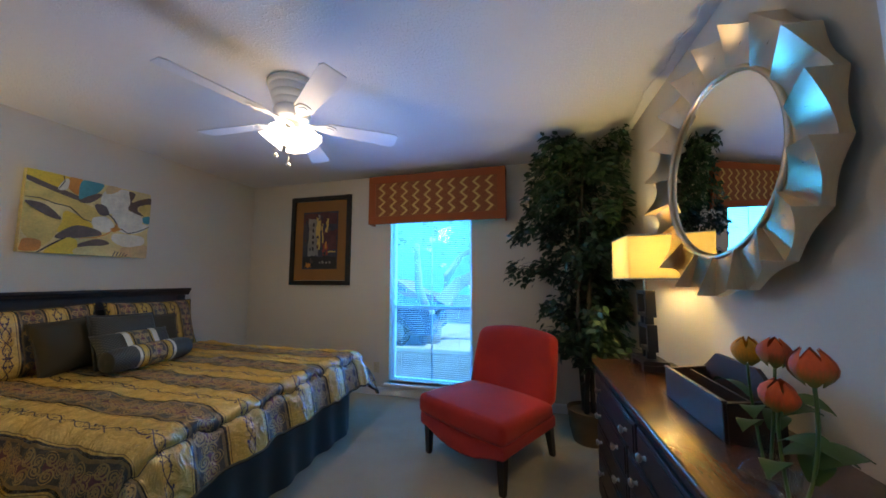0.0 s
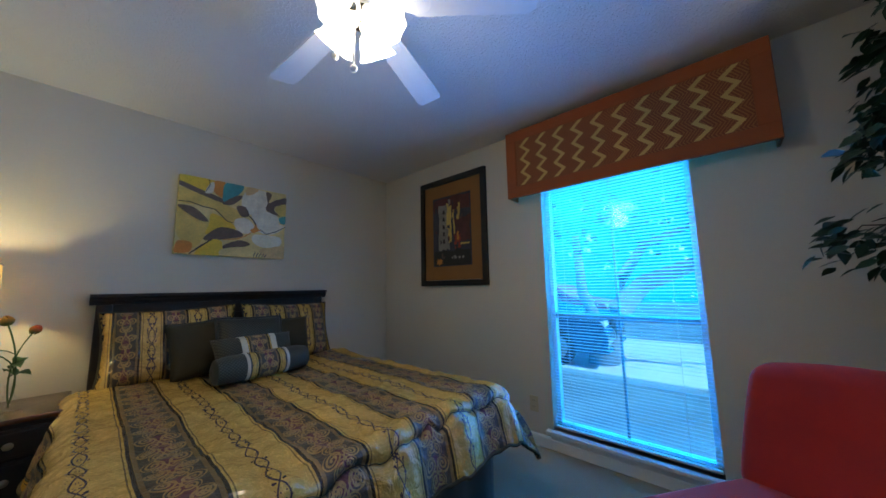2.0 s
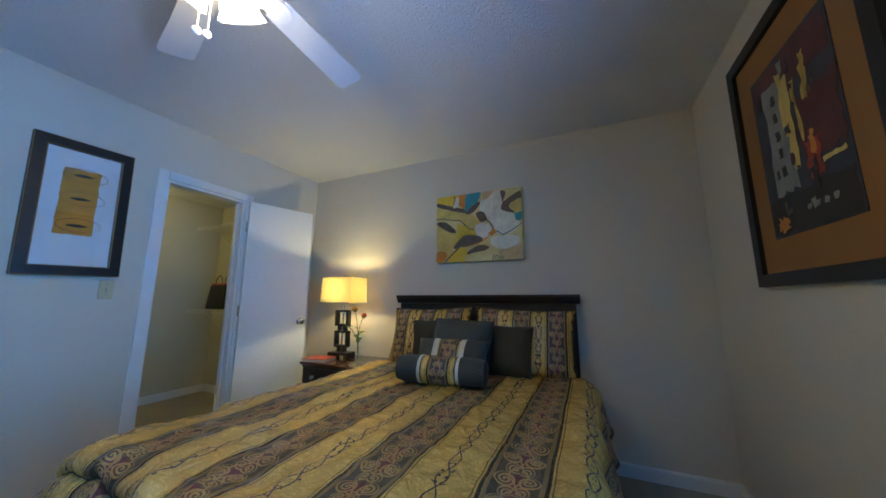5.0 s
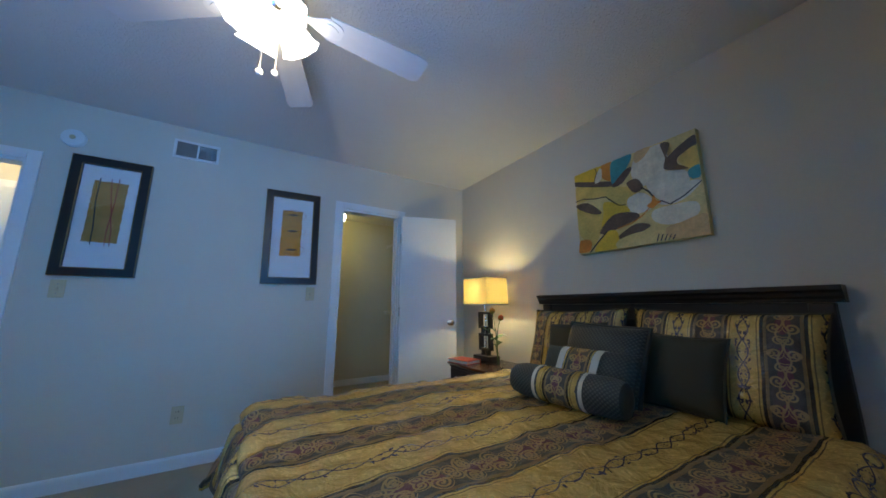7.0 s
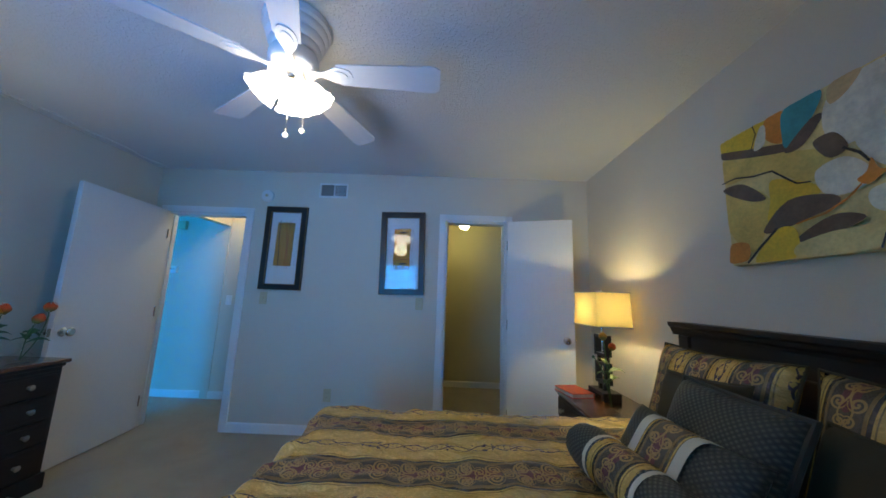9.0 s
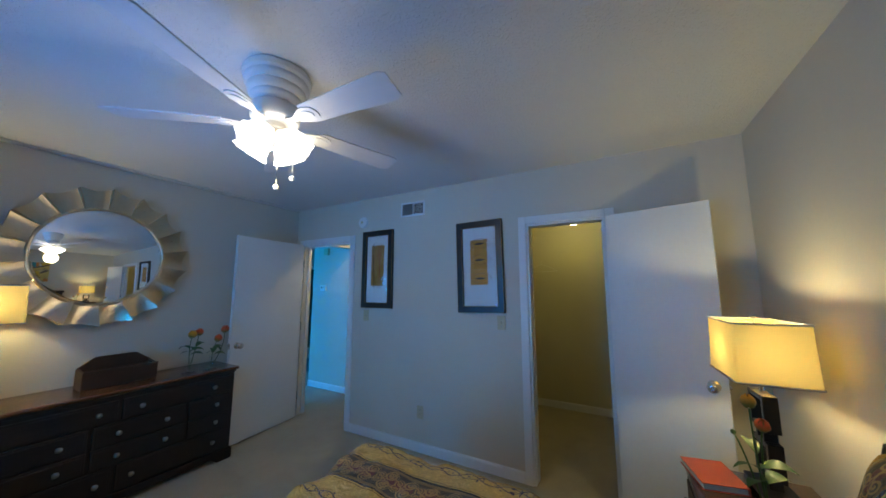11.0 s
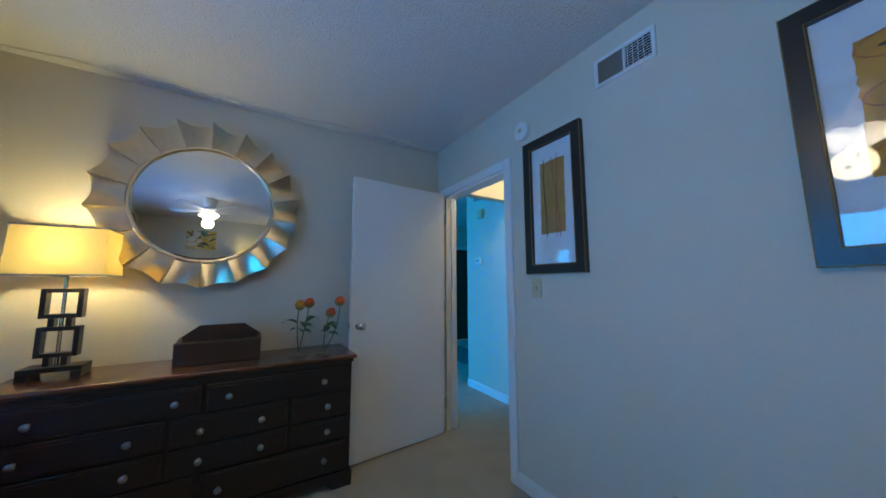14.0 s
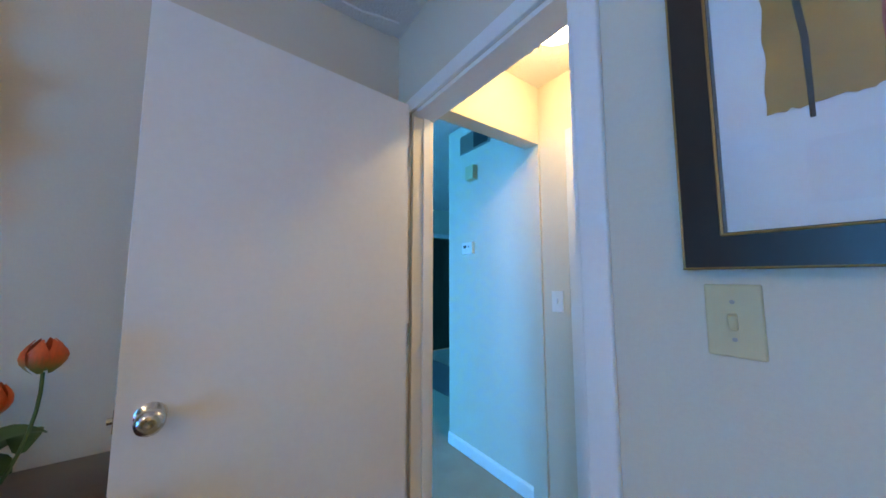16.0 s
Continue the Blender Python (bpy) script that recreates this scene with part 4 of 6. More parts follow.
d = thing("door_3", "dark brown wooden panel door in the living room", "door", pose(LX + 0.06, -2.6, 0), kind="structure")
part("leaf", block((-0.02, -0.448, 0.01), (0.02, 0.448, 1.995), 0.003), M_BROWNDOOR, d)
for y in (-0.21, 0.21):
    for z0, z1 in ((0.2, 0.95), (1.08, 1.85)):
        part("panel", block((-0.03, y - 0.15, z0), (-0.021, y + 0.15, z1), 0.006), M_BROWNDOOR, d)
baseboard(CE + 2 * T, HY, 1.60, HY, 0, 1)
baseboard(2.53, HY, HX, HY, 0, 1)
baseboard(HX + 0.096, HY, 3.62, HY, 0, 1)
baseboard(3.62, LY0, 3.62, HY, 1, 0)
rug = thing("area_rug", "dark patterned rug on the living room carpet", "rug", pose(4.9, -1.75, 0))
part("pile", block((-0.9, -0.35, 0.001), (0.9, 0.35, 0.012), 0.004), M_SKIRT, rug)
casing("door_frame_hall", 1.73, 2.46, HY, 1, "white casing round a second hall doorway")
flush_door("door_4", (2.435, HY + 0.026, 0), 172, 0.70, "white flush hall door standing ajar")
plate_m = thing("light_switch", "white light switch on the hall wall", "switch", Matrix.Translation((2.61, HY, 1.15)) @ walls_pose("south", 0, 0).to_3x3().to_4x4())
part("cover_plate", block((-0.036, -0.058, 0), (0.036, 0.058, 0.007), 0.003), M_WHITEPL, plate_m)
part("toggle", block((-0.006, -0.012, 0.007), (0.006, 0.012, 0.016), 0.002), M_WHITEPL, plate_m)
th = thing("thermostat", "white wall thermostat with a small dark display", "thermostat", Matrix.Translation((3.363, HY, 1.502)) @ walls_pose("south", 0, 0).to_3x3().to_4x4())
part("case", block((-0.06, -0.045, 0), (0.06, 0.045, 0.026), 0.006), M_WHITEPL, th)
part("display", block((-0.038, 0.0, 0.026), (-0.006, 0.022, 0.0275)), M_DARK, th)
part("button", block((0.012, 0.004, 0.026), (0.03, 0.018, 0.029), 0.001), M_PEWTER, th)
bx = thing("door_chime", "small beige chime box high on the hall wall", "chime", Matrix.Translation((3.31, HY, 2.07)) @ walls_pose("south", 0, 0).to_3x3().to_4x4())
part("case", block((-0.045, -0.055, 0), (0.045, 0.055, 0.045), 0.005), M_PLASTIC, bx)
vt = thing("wall_vent", "white return air grille near the ceiling", "vent", Matrix.Translation((3.29, HY, 2.33)) @ walls_pose("south", 0, 0).to_3x3().to_4x4())
part("frame", block((-0.17, -0.075, 0), (0.17, 0.075, 0.008), 0.002), M_PEWTER, vt)
part("grille", block((-0.005, -0.06, 0.008), (0.15, 0.06, 0.010)), M_DARK, vt)
hl = thing("hall_ceiling_light", "lit white glass dome light on the hall ceiling", "ceiling light", pose(2.30, -0.48, HH))
b = bmesh.new()
lathe(b, [(0.0, 0), (0.15, 0), (0.155, -0.012), (0.15, -0.02)], 28)
part("base", b, M_WHITEPL, hl, smooth=40)
b = bmesh.new()
lathe(b, [(0.145, -0.02), (0.13, -0.045), (0.09, -0.068), (0.04, -0.078), (0.0, -0.08)], 28)
part("dome", b, M_HALLGLOW, hl, "lit frosted glass dome", smooth=180)


# ---- ceiling fan ----
FZ, FR, FA = 2.252, 0.662, 38.5
fan = thing("ceiling_fan", "white five-blade ceiling fan with a lit four-lamp cluster", "ceiling fan", pose(FX, FY, H))
b = bmesh.new()
lathe(b, [(0.0, 0), (0.140, 0), (0.146, -0.010), (0.146, -0.034), (0.136, -0.042), (0.138, -0.052), (0.134, -0.072), (0.124, -0.080), (0.126, -0.090), (0.120, -0.112), (0.110, -0.120), (0.112, -0.132), (0.102, -0.150), (0.090, -0.156), (0.090, -0.162), (0.0, -0.162)], 44)
part("motor_housing", b, M_FANWHITE, fan, smooth=50)
b = bmesh.new()
lathe(b, [(0.0, -0.163), (0.100, -0.163), (0.106, -0.18), (0.104, -0.225), (0.092, -0.238), (0.055, -0.243), (0.0, -0.243)], 36)
part("rotor", b, M_FANWHITE, fan, smooth=50)
b = bmesh.new()
lathe(b, [(0.0, -0.2435), (0.045, -0.2435), (0.048, -0.262), (0.062, -0.275), (0.066, -0.292), (0.055, -0.306), (0.03, -0.314), (0.0, -0.316)], 28)
part("light_fitter", b, M_CHROME, fan, "brushed metal fitter", smooth=50)
for k in range(5):
    a = FA + 72 * k
    b = bmesh.new()
    n = 16
    top = []
    for i in range(n + 1):
        s = i / n
        x = 0.205 + s * (FR - 0.205)
        wdt = 0.052 + 0.018 * s
        if s > 0.93:
            wdt *= math.sqrt(max(0.0, 1 - ((s - 0.93) / 0.075) ** 2)) * 0.35 + 0.65
        top.append((x, wdt))
    prism(b, [(x, -y_) for x, y_ in top] + [(x, y_) for x, y_ in top[::-1]], -0.003, 0.003)
    bl_ = part("blade", b, M_BLADE, fan)
    bl_.matrix_basis = pose(0, 0, FZ - H, 0, 0, a) @ pose(0, 0, 0, -12)
    b = bmesh.new()
    prism(b, smooth_loop([(0.085, -0.018), (0.13, -0.012), (0.17, -0.030), (0.21, -0.042), (0.255, -0.030), (0.268, 0), (0.255, 0.030), (0.21, 0.042), (0.17, 0.030), (0.13, 0.012), (0.085, 0.018)], 3), -0.010, -0.0035)
    prism(b, smooth_loop([(0.185, -0.02), (0.215, -0.026), (0.24, -0.015), (0.247, 0), (0.24, 0.015), (0.215, 0.026), (0.185, 0.02)], 3), -0.014, -0.0101)
    ir = part("blade_iron", b, M_FANWHITE, fan)
    ir.matrix_basis = pose(0, 0, FZ - H + 0.002, 0, 0, a) @ pose(0, 0, 0, -10)
for k in range(4):
    a = 20 + 90 * k
    b = bmesh.new()
    lathe(b, [(0.020, 0.0), (0.030, -0.012), (0.050, -0.035), (0.058, -0.062), (0.062, -0.085), (0.074, -0.108)], 32, wave=0.10, waves=8)
    sh = part("glass_shade", b, M_GLOW, fan, "lit frosted tulip glass shade", smooth=180)
    sh.matrix_basis = pose(0, 0, -0.285, 0, 0, a) @ pose(0.055, 0, 0, 0, -38, 0)
    b = bmesh.new()
    tube(b, [(0.03, 0, -0.29), (0.052, 0, -0.283), (0.068, 0, -0.292)], 0.014, 10)
    arm = part("arm", b, M_CHROME, fan, smooth=60)
    arm.matrix_basis = pose(0, 0, 0, 0, 0, a)
for dx, dy, ln in ((0.02, -0.035, 0.212), (-0.03, -0.08, 0.165)):
    b = bmesh.new()
    tube(b, [(dx, dy, -0.305), (dx, dy, -0.305 - ln)], 0.0018, 5)
    ch = part("pull_chain", b, M_CHROME, fan)
    b = bmesh.new()
    bmesh.ops.create_uvsphere(b, u_segments=12, v_segments=8, radius=0.013, matrix=pose(dx, dy, -0.316 - ln))
    part("pull_knob", b, M_FANWHITE, ch, "white ball", smooth=180)


# ---- bed ----
BX1, BY0, BY1, BZ = 0.55, 1.205, 2.735, 0.615
bed = thing("bed", "queen bed with dark headboard and dark teal bed skirt", "bed", pose(X0, (BY0 + BY1) / 2, 0))
yh = 0.745
part("post", block((0.02, -yh, 0), (0.075, -yh + 0.075, 1.12), 0.006), M_ESPRESSO, bed)
part("post", block((0.02, yh - 0.075, 0), (0.075, yh, 1.12), 0.006), M_ESPRESSO, bed)
part("panel", block((0.03, -yh + 0.0755, 0.25), (0.06, yh - 0.0755, 1.12)), M_ESPRESSO, bed)
part("rail", block((0.025, -yh + 0.0755, 0.92), (0.068, yh - 0.0755, 1.03), 0.008), M_ESPRESSO, bed)
b = bmesh.new()
prof = [(0.015, 1.061), (0.080, 1.061), (0.083, 1.075), (0.090, 1.085), (0.094, 1.100), (0.106, 1.110), (0.108, 1.130), (0.015, 1.130)]
prism(b, prof, -yh - 0.03, yh + 0.03)
bmesh.ops.transform(b, matrix=Matrix(((1, 0, 0, 0), (0, 0, 1, 0), (0, 1, 0, 0.06), (0, 0, 0, 1))), verts=b.verts)
part("crown_moulding", b, M_ESPRESSO, bed)
part("box_spring", block((0.125, -(BY1 - BY0) / 2 + 0.02, 0.16), (BX1 - X0 - 0.02, (BY1 - BY0) / 2 - 0.02, 0.36), 0.03), M_CREAM, bed)
part("mattress", block((0.125, -(BY1 - BY0) / 2 + 0.01, 0.362), (BX1 - X0 - 0.01, (BY1 - BY0) / 2 - 0.01, 0.585), 0.05), M_CREAM, bed)
b = bmesh.new()
path = []
for i in range(60):
    path.append((0.10 + i * (BX1 - X0 - 0.10) / 60, -(BY1 - BY0) / 2))
for i in range(50):
    path.append((BX1 - X0, -(BY1 - BY0) / 2 + i * (BY1 - BY0) / 50))
for i in range(61):
    path.append((BX1 - X0 - i * (BX1 - X0 - 0.10) / 60, (BY1 - BY0) / 2))
cols = []
for i, (x, y) in enumerate(path):
    fold = 0.008 * math.sin(i * 0.9) + 0.006 * math.sin(i * 0.37 + 1)
    nx, ny = (1, 0) if 60 <= i < 110 else ((0, -1) if i < 60 else (0, 1))
    col = []
    for z, k in ((0.40, 0.2), (0.25, 0.7), (0.12, 1.2), (0.008, 1.8)):
        col.append(b.verts.new((x + nx * (fold * k + 0.012 * k), y + ny * (fold * k + 0.012 * k), z)))
    cols.append(col)
for c0, c1 in zip(cols, cols[1:]):
    for k in range(3):
        b.faces.new((c0[k], c1[k], c1[k + 1], c0[k + 1]))
part("bed_skirt", b, M_SKIRT, bed, "gathered dark teal cloth skirt", smooth=180)

# comforter: draped grid, stripes along the bed
SX0, SX1, TY = -1.18, 0.54, (BY1 - BY0) / 2 - 0.01
NU, NV, DROP = 190, 210, 0.33
b = bmesh.new()
uvl = b.loops.layers.uv.new("UVMap")
grid, uvs = [], {}
for i in range(NU + 1):
    row = []
    s = SX0 + i * (SX1 + DROP - SX0) / NU
    for j in range(NV + 1):
        t = -TY - DROP + j * 2 * (TY + DROP) / NV
        ds, dt = max(0.0, s - SX1), max(0.0, abs(t) - TY)
        d_ = math.hypot(ds, dt)
        x, y = min(s, SX1), max(-TY, min(TY, t))
        puff = 0.014 * noise.noise((s * 3.1, t * 3.1, 0.3)) + 0.010 * noise.noise((s * 8, t * 8, 4.0)) + 0.006 * noise.noise((s * 17, t * 13, 8.0))
        near = math.exp(-abs(s - 0.655) / 0.12)
        seam = 0.034 * math.exp(-abs(s - 0.655) / 0.018)
        quilt = 0.010 * near
        puff += 0.026 * near * noise.noise((s * 4, t * 16, 2.0)) + 0.007 * noise.noise((s * 6 + t * 9, t * 21 - s * 5, 6.0))
        z = BZ + 0.035 + puff + quilt
        if d_ > 0:
            nx, ny = ds / d_, dt / d_ * (1 if t > 0 else -1)
            R = 0.095
            a_ = min(d_ / R, math.pi / 2)
            out = R * math.sin(a_) + 0.22 * max(0, d_ - R * math.pi / 2)
            down = R * (1 - math.cos(a_)) + 0.93 * max(0, d_ - R * math.pi / 2)
            fold = 0.018 * math.sin((s if dt > ds else t) * 17 + 1.1) * min(1, d_ / 0.2)
            corner = 0.10 * min(ds, dt) / 0.3
            x += nx * (out + fold + corner)
            y += ny * (out + fold + corner)
            z -= down - 0.5 * puff
            x -= nx * seam
            z = max(z - 0.5 * seam, 0.10)
        # the head end tucks up under the pillows
        row.append(b.verts.new((x, (BY0 + BY1) / 2 + y, z)))
        uvs[row[-1]] = (s, (BY0 + BY1) / 2 + t - 1.41)
    grid.append(row)
for i in range(NU):
    for j in range(NV):
        f = b.faces.new((grid[i][j], grid[i + 1][j], grid[i + 1][j + 1], grid[i][j + 1]))
        for lp in f.loops:
            lp[uvl].uv = uvs[lp.vert]
cf = thing("comforter", "gold and brown striped jacquard comforter spread over the bed", "comforter")
ks = round((0.655 - SX0) / (SX1 + DROP - SX0) * NU)
crease_run = [r.co + Vector((0.003, 0, 0.003)) for r in grid[ks][::2]]
hems = [("foot_hem", [v.co.copy() for v in grid[NU][::3]]), ("side_hem", [r[0].co.copy() for r in grid[::3]]), ("side_hem", [r[NV].co.copy() for r in grid[::3]])]
ob = part("cover", b, M_BED, cf, smooth=180)
sol = ob.modifiers.new("thickness", "SOLIDIFY")
sol.thickness, sol.offset = 0.022, -1
# Dark tube laid in the foot seam to draw the shade of its crease.
b = bmesh.new()
tube(b, crease_run, 0.0022, 5)
part("crease_shade", b, M_CUSHION, cf, "dark line for the shade in the seam crease", smooth=180)
for name, run in hems:
    b = bmesh.new()
    tube(b, run, 0.009, 6)
    part(name, b, M_CUSHION, cf, "dark piped hem", smooth=180)


def pillow_mesh(w_, h_, d_, uvscale=1.0, turn=False, n=22, pinch=0.07):
    """A stuffed cushion in local x, y with its thickness along z, and pinched corners."""
    b_ = bmesh.new()
    uv = b_.loops.layers.uv.new("UVMap")
    where = {}
    sides = []
    for sgn in (1, -1):
        g_ = []
        for i in range(n + 1):
            row_ = []
            for j in range(n + 1):
                a, c_ = 2 * i / n - 1, 2 * j / n - 1
                edge = max(abs(a), abs(c_))
                if sgn < 0 and edge > 0.999:
                    row_.append(sides[0][i][j])
                    continue
                lift = ((1 - a ** 4) * (1 - c_ ** 4)) ** 0.55
                x = a * w_ / 2 * (1 - pinch * (1 - c_ * c_))
                y = c_ * h_ / 2 * (1 - pinch * (1 - a * a))
                wr = 0.006 * noise.noise((x * 9 + w_ * 7, y * 9, sgn))
                v_ = b_.verts.new((x, y, sgn * (d_ / 2 * lift + wr * lift)))
                where[v_] = (y, x) if not turn else (x, y)
                row_.append(v_)
            g_.append(row_)
        sides.append(g_)
        for i in range(n):
            for j in range(n):
                q = (g_[i][j], g_[i + 1][j], g_[i + 1][j + 1], g_[i][j + 1])
                f_ = b_.faces.new(q if sgn > 0 else q[::-1])
                for lp in f_.loops:
                    lp[uv].uv = where[lp.vert]
    return b_


def piping(w_, h_, pinch=0.07, r=0.006):
    pts = []
    for k in range(40):
        e = k / 40 * 4
        s_ = e - int(e)
        a, c_ = ((2 * s_ - 1, -1), (1, 2 * s_ - 1), (1 - 2 * s_, 1), (-1, 1 - 2 * s_))[int(e)]
        pts.append((a * w_ / 2 * (1 - pinch * (1 - c_ * c_)), c_ * h_ / 2 * (1 - pinch * (1 - a * a)), 0))
    b_ = bmesh.new()
    tube(b_, pts + pts[:1], r, 6, False)
    return b_


def lean(x, y, z, tilt, turn=0, roll=0):
    """Upright cushion facing down the bed, leaning back by tilt degrees."""
    return pose(x, y, z, 0, 0, turn) @ walls_pose("west", 0, 0).to_3x3().to_4x4() @ pose(0, 0, 0, -tilt, 0, roll)


top = BZ + 0.035
for y, turn, roll in ((1.60, -2, 1.5), (2.35, 3, -1.5)):
    sh = thing("pillow_sham", "gold and brown striped pillow sham propped on the headboard", "pillow", lean(-1.215, y, top + 0.205, 17, turn, roll), "pillows on the bed")
    part("body", pillow_mesh(0.72, 0.48, 0.17), M_SHAM, sh, smooth=180)
    part("piping", piping(0.72, 0.48), M_CUSHION, sh)
for y, x, turn, roll, s in ((1.73, -1.06, 6, 4, 0.37), (2.27, -1.075, -4, -1, 0.34)):
    cu = thing("throw_cushion", "plain dark olive square throw cushion", "cushion", lean(x, y, top + s / 2 - 0.01, 20, turn, roll), "pillows on the bed")
    part("body", pillow_mesh(s, s, 0.14), M_CUSHION, cu, smooth=180)
    part("piping", piping(s, s), M_CUSHION, cu)
qc = thing("throw_cushion", "quilted teal-grey square cushion with a flanged edge", "cushion", lean(-0.93, 1.98, top + 0.175, 24, 2, -2), "pillows on the bed")
part("body", pillow_mesh(0.42, 0.39, 0.15, pinch=0.04), M_QUILT, qc, smooth=180)
part("flange", piping(0.42, 0.39, 0.04, 0.011), M_QUILT, qc)
pp = thing("accent_pillow", "small oblong pillow with patterned centre and cream bands", "pillow", lean(-0.80, 1.97, top + 0.125, 32, 3), "pillows on the bed")
part("body", pillow_mesh(0.50, 0.27, 0.14), M_QUILT, pp, smooth=180)


def band(x0, x1, w_, h_, d_, material, name, grow=0.004, pinch=0.07):
    """A strip sewn over a cushion's front."""
    b_ = bmesh.new()
    uv = b_.loops.layers.uv.new("UVMap")
    g_, where = [], {}
    for i in range(9):
        row_ = []
        x = x0 + (x1 - x0) * i / 8
        a = x / (w_ / 2)
        for j in range(23):
            c_ = 2 * j / 22 - 1
            lift = ((1 - a ** 4) * (1 - c_ ** 4)) ** 0.55
            v_ = b_.verts.new((x * (1 - pinch * (1 - c_ * c_)), c_ * h_ / 2 * (1 - pinch * (1 - a * a)), d_ / 2 * lift + 0.007 * lift + grow))
            where[v_] = (c_ * h_ / 2, x)
            row_.append(v_)
        g_.append(row_)
    for i in range(8):
        for j in range(22):
            f_ = b_.faces.new((g_[i][j], g_[i + 1][j], g_[i + 1][j + 1], g_[i][j + 1]))
            for lp in f_.loops:
                lp[uv].uv = where[lp.vert]
    return b_


part("centre_panel", band(-0.075, 0.075, 0.50, 0.27, 0.14, M_SHAM, ""), M_SHAM, pp, "patterned centre", smooth=180)
for s in (-1, 1):
    part("cream_band", band(s * 0.095 - 0.019, s * 0.095 + 0.019, 0.50, 0.27, 0.14, M_CREAM, ""), M_CREAM, pp, "cream satin band", smooth=180)
bo = thing("bolster", "dark quilted neck roll with patterned centre and cream bands", "bolster", pose(-0.655, 1.97, top + 0.085, 0, 0, 96), "pillows on the bed")


def roll_band(x0, x1, r, n=28):
    b_ = bmesh.new()
    uv = b_.loops.layers.uv.new("UVMap")
    st = 10
    g_, where = [], {}
    for i in range(st + 1):
        x = x0 + (x1 - x0) * i / st
        end = min(1.0, (0.275 - abs(x)) / 0.05)
        rr = r * (0.80 + 0.20 * math.sqrt(max(0, end)))
        row_ = []
        for k in range(n + 1):
            a = k * math.tau / n
            v_ = b_.verts.new((x, rr * math.cos(a), rr * math.sin(a) * 0.97))
            where[v_] = (a * r, x)
            row_.append(v_)
        g_.append(row_)
    for i in range(st):
        for k in range(n):
            f_ = b_.faces.new((g_[i][k], g_[i + 1][k], g_[i + 1][k + 1], g_[i][k + 1]))
            for lp in f_.loops:
                lp[uv].uv = where[lp.vert]
    return b_


b = roll_band(-0.27, 0.27, 0.082)
part("body", b, M_QUILT, bo, smooth=180)
for s in (-1, 1):
    b = bmesh.new()
    lathe(b, [(0.068, 0), (0.05, 0.010), (0.02, 0.013), (0.0, 0.010)], 24)
    bmesh.ops.transform(b, matrix=pose(s * 0.268, 0, 0, 0, 90 * s, 0), verts=b.verts)
    part("end_cap", b, M_QUILT, bo, smooth=180)
    part("cream_band", roll_band(s * 0.118 - 0.009, s * 0.118 + 0.009, 0.0845), M_CREAM, bo, "cream satin band", smooth=180)
part("centre_panel", roll_band(-0.10, 0.10, 0.0835), M_SHAM, bo, "patterned centre", smooth=180)


# ---- dresser and nightstand ----
def pull(bm_m, parent):
    b_ = bmesh.new()
    lathe(b_, [(0.010, 0), (0.008, 0.004), (0.006, 0.012), (0.014, 0.017), (0.017, 0.023), (0.013, 0.029), (0.0, 0.031)], 14)
    bmesh.ops.transform(b_, matrix=bm_m, verts=b_.verts)
    return part("knob", b_, M_PEWTER, parent, "pewter knob", 60)


dr = thing("dresser", "long espresso wood dresser with pewter knobs", "dresser", EAST @ pose(-0.238, -0.03, 0, 0, 0, 180))
DL, DD, DZ = 0.765, 0.20, 0.755  # half length, half depth, body height; local x faces the room
part("carcase", block((-DD, -DL, 0.085), (DD, DL, DZ), 0.004), M_ESPRESSO, dr)
b = bmesh.new()
box(b, (0, 0, DZ + 0.017), (2 * DD + 0.05, 2 * DL + 0.055, 0.026), 0.009, seg=3)
part("top", b, M_DRTOP, dr, "polished red-brown wooden top", smooth=40)
part("top_moulding", block((-DD - 0.008, -DL - 0.010, DZ - 0.016), (DD + 0.010, DL + 0.010, DZ + 0.003), 0.006), M_ESPRESSO, dr)
b = bmesh.new()
prism(b, [(-DL - 0.012, 0.0), (-DL + 0.10, 0.0), (-DL + 0.15, 0.04), (DL - 0.15, 0.04), (DL - 0.10, 0.0), (DL + 0.012, 0.0), (DL + 0.012, 0.082), (DL + 0.006, 0.094), (-DL - 0.006, 0.094), (-DL - 0.012, 0.082)], 0, 0.025)
bmesh.ops.transform(b, matrix=Matrix(((0, 0, 1, DD - 0.010), (1, 0, 0, 0), (0, 1, 0, 0), (0, 0, 0, 1))), verts=b.verts)
part("plinth", b, M_ESPRESSO, dr)
for s in (-1, 1):
    part("plinth_side", block((-DD, s * (DL + 0.001) - 0.011, 0.0), (DD - 0.0105, s * (DL + 0.001) + 0.011, 0.09), 0.004), M_ESPRESSO, dr)


def drawer(parent, x, y0, y1, z0, z1, knobs):
    b_ = bmesh.new()
    box(b_, (x + 0.007, (y0 + y1) / 2, (z0 + z1) / 2), (0.014, y1 - y0, z1 - z0), 0.004)
    box(b_, (x + 0.0165, (y0 + y1) / 2, (z0 + z1) / 2), (0.005, y1 - y0 - 0.03, z1 - z0 - 0.03), 0.002)
    d_ = part("drawer", b_, M_ESPRESSO, parent)
    for y in knobs:
        pull(pose(x + 0.019, y, (z0 + z1) / 2, 0, 90), d_)


rows_z = ((0.578, 0.715), (0.428, 0.568), (0.288, 0.418), (0.105, 0.278))
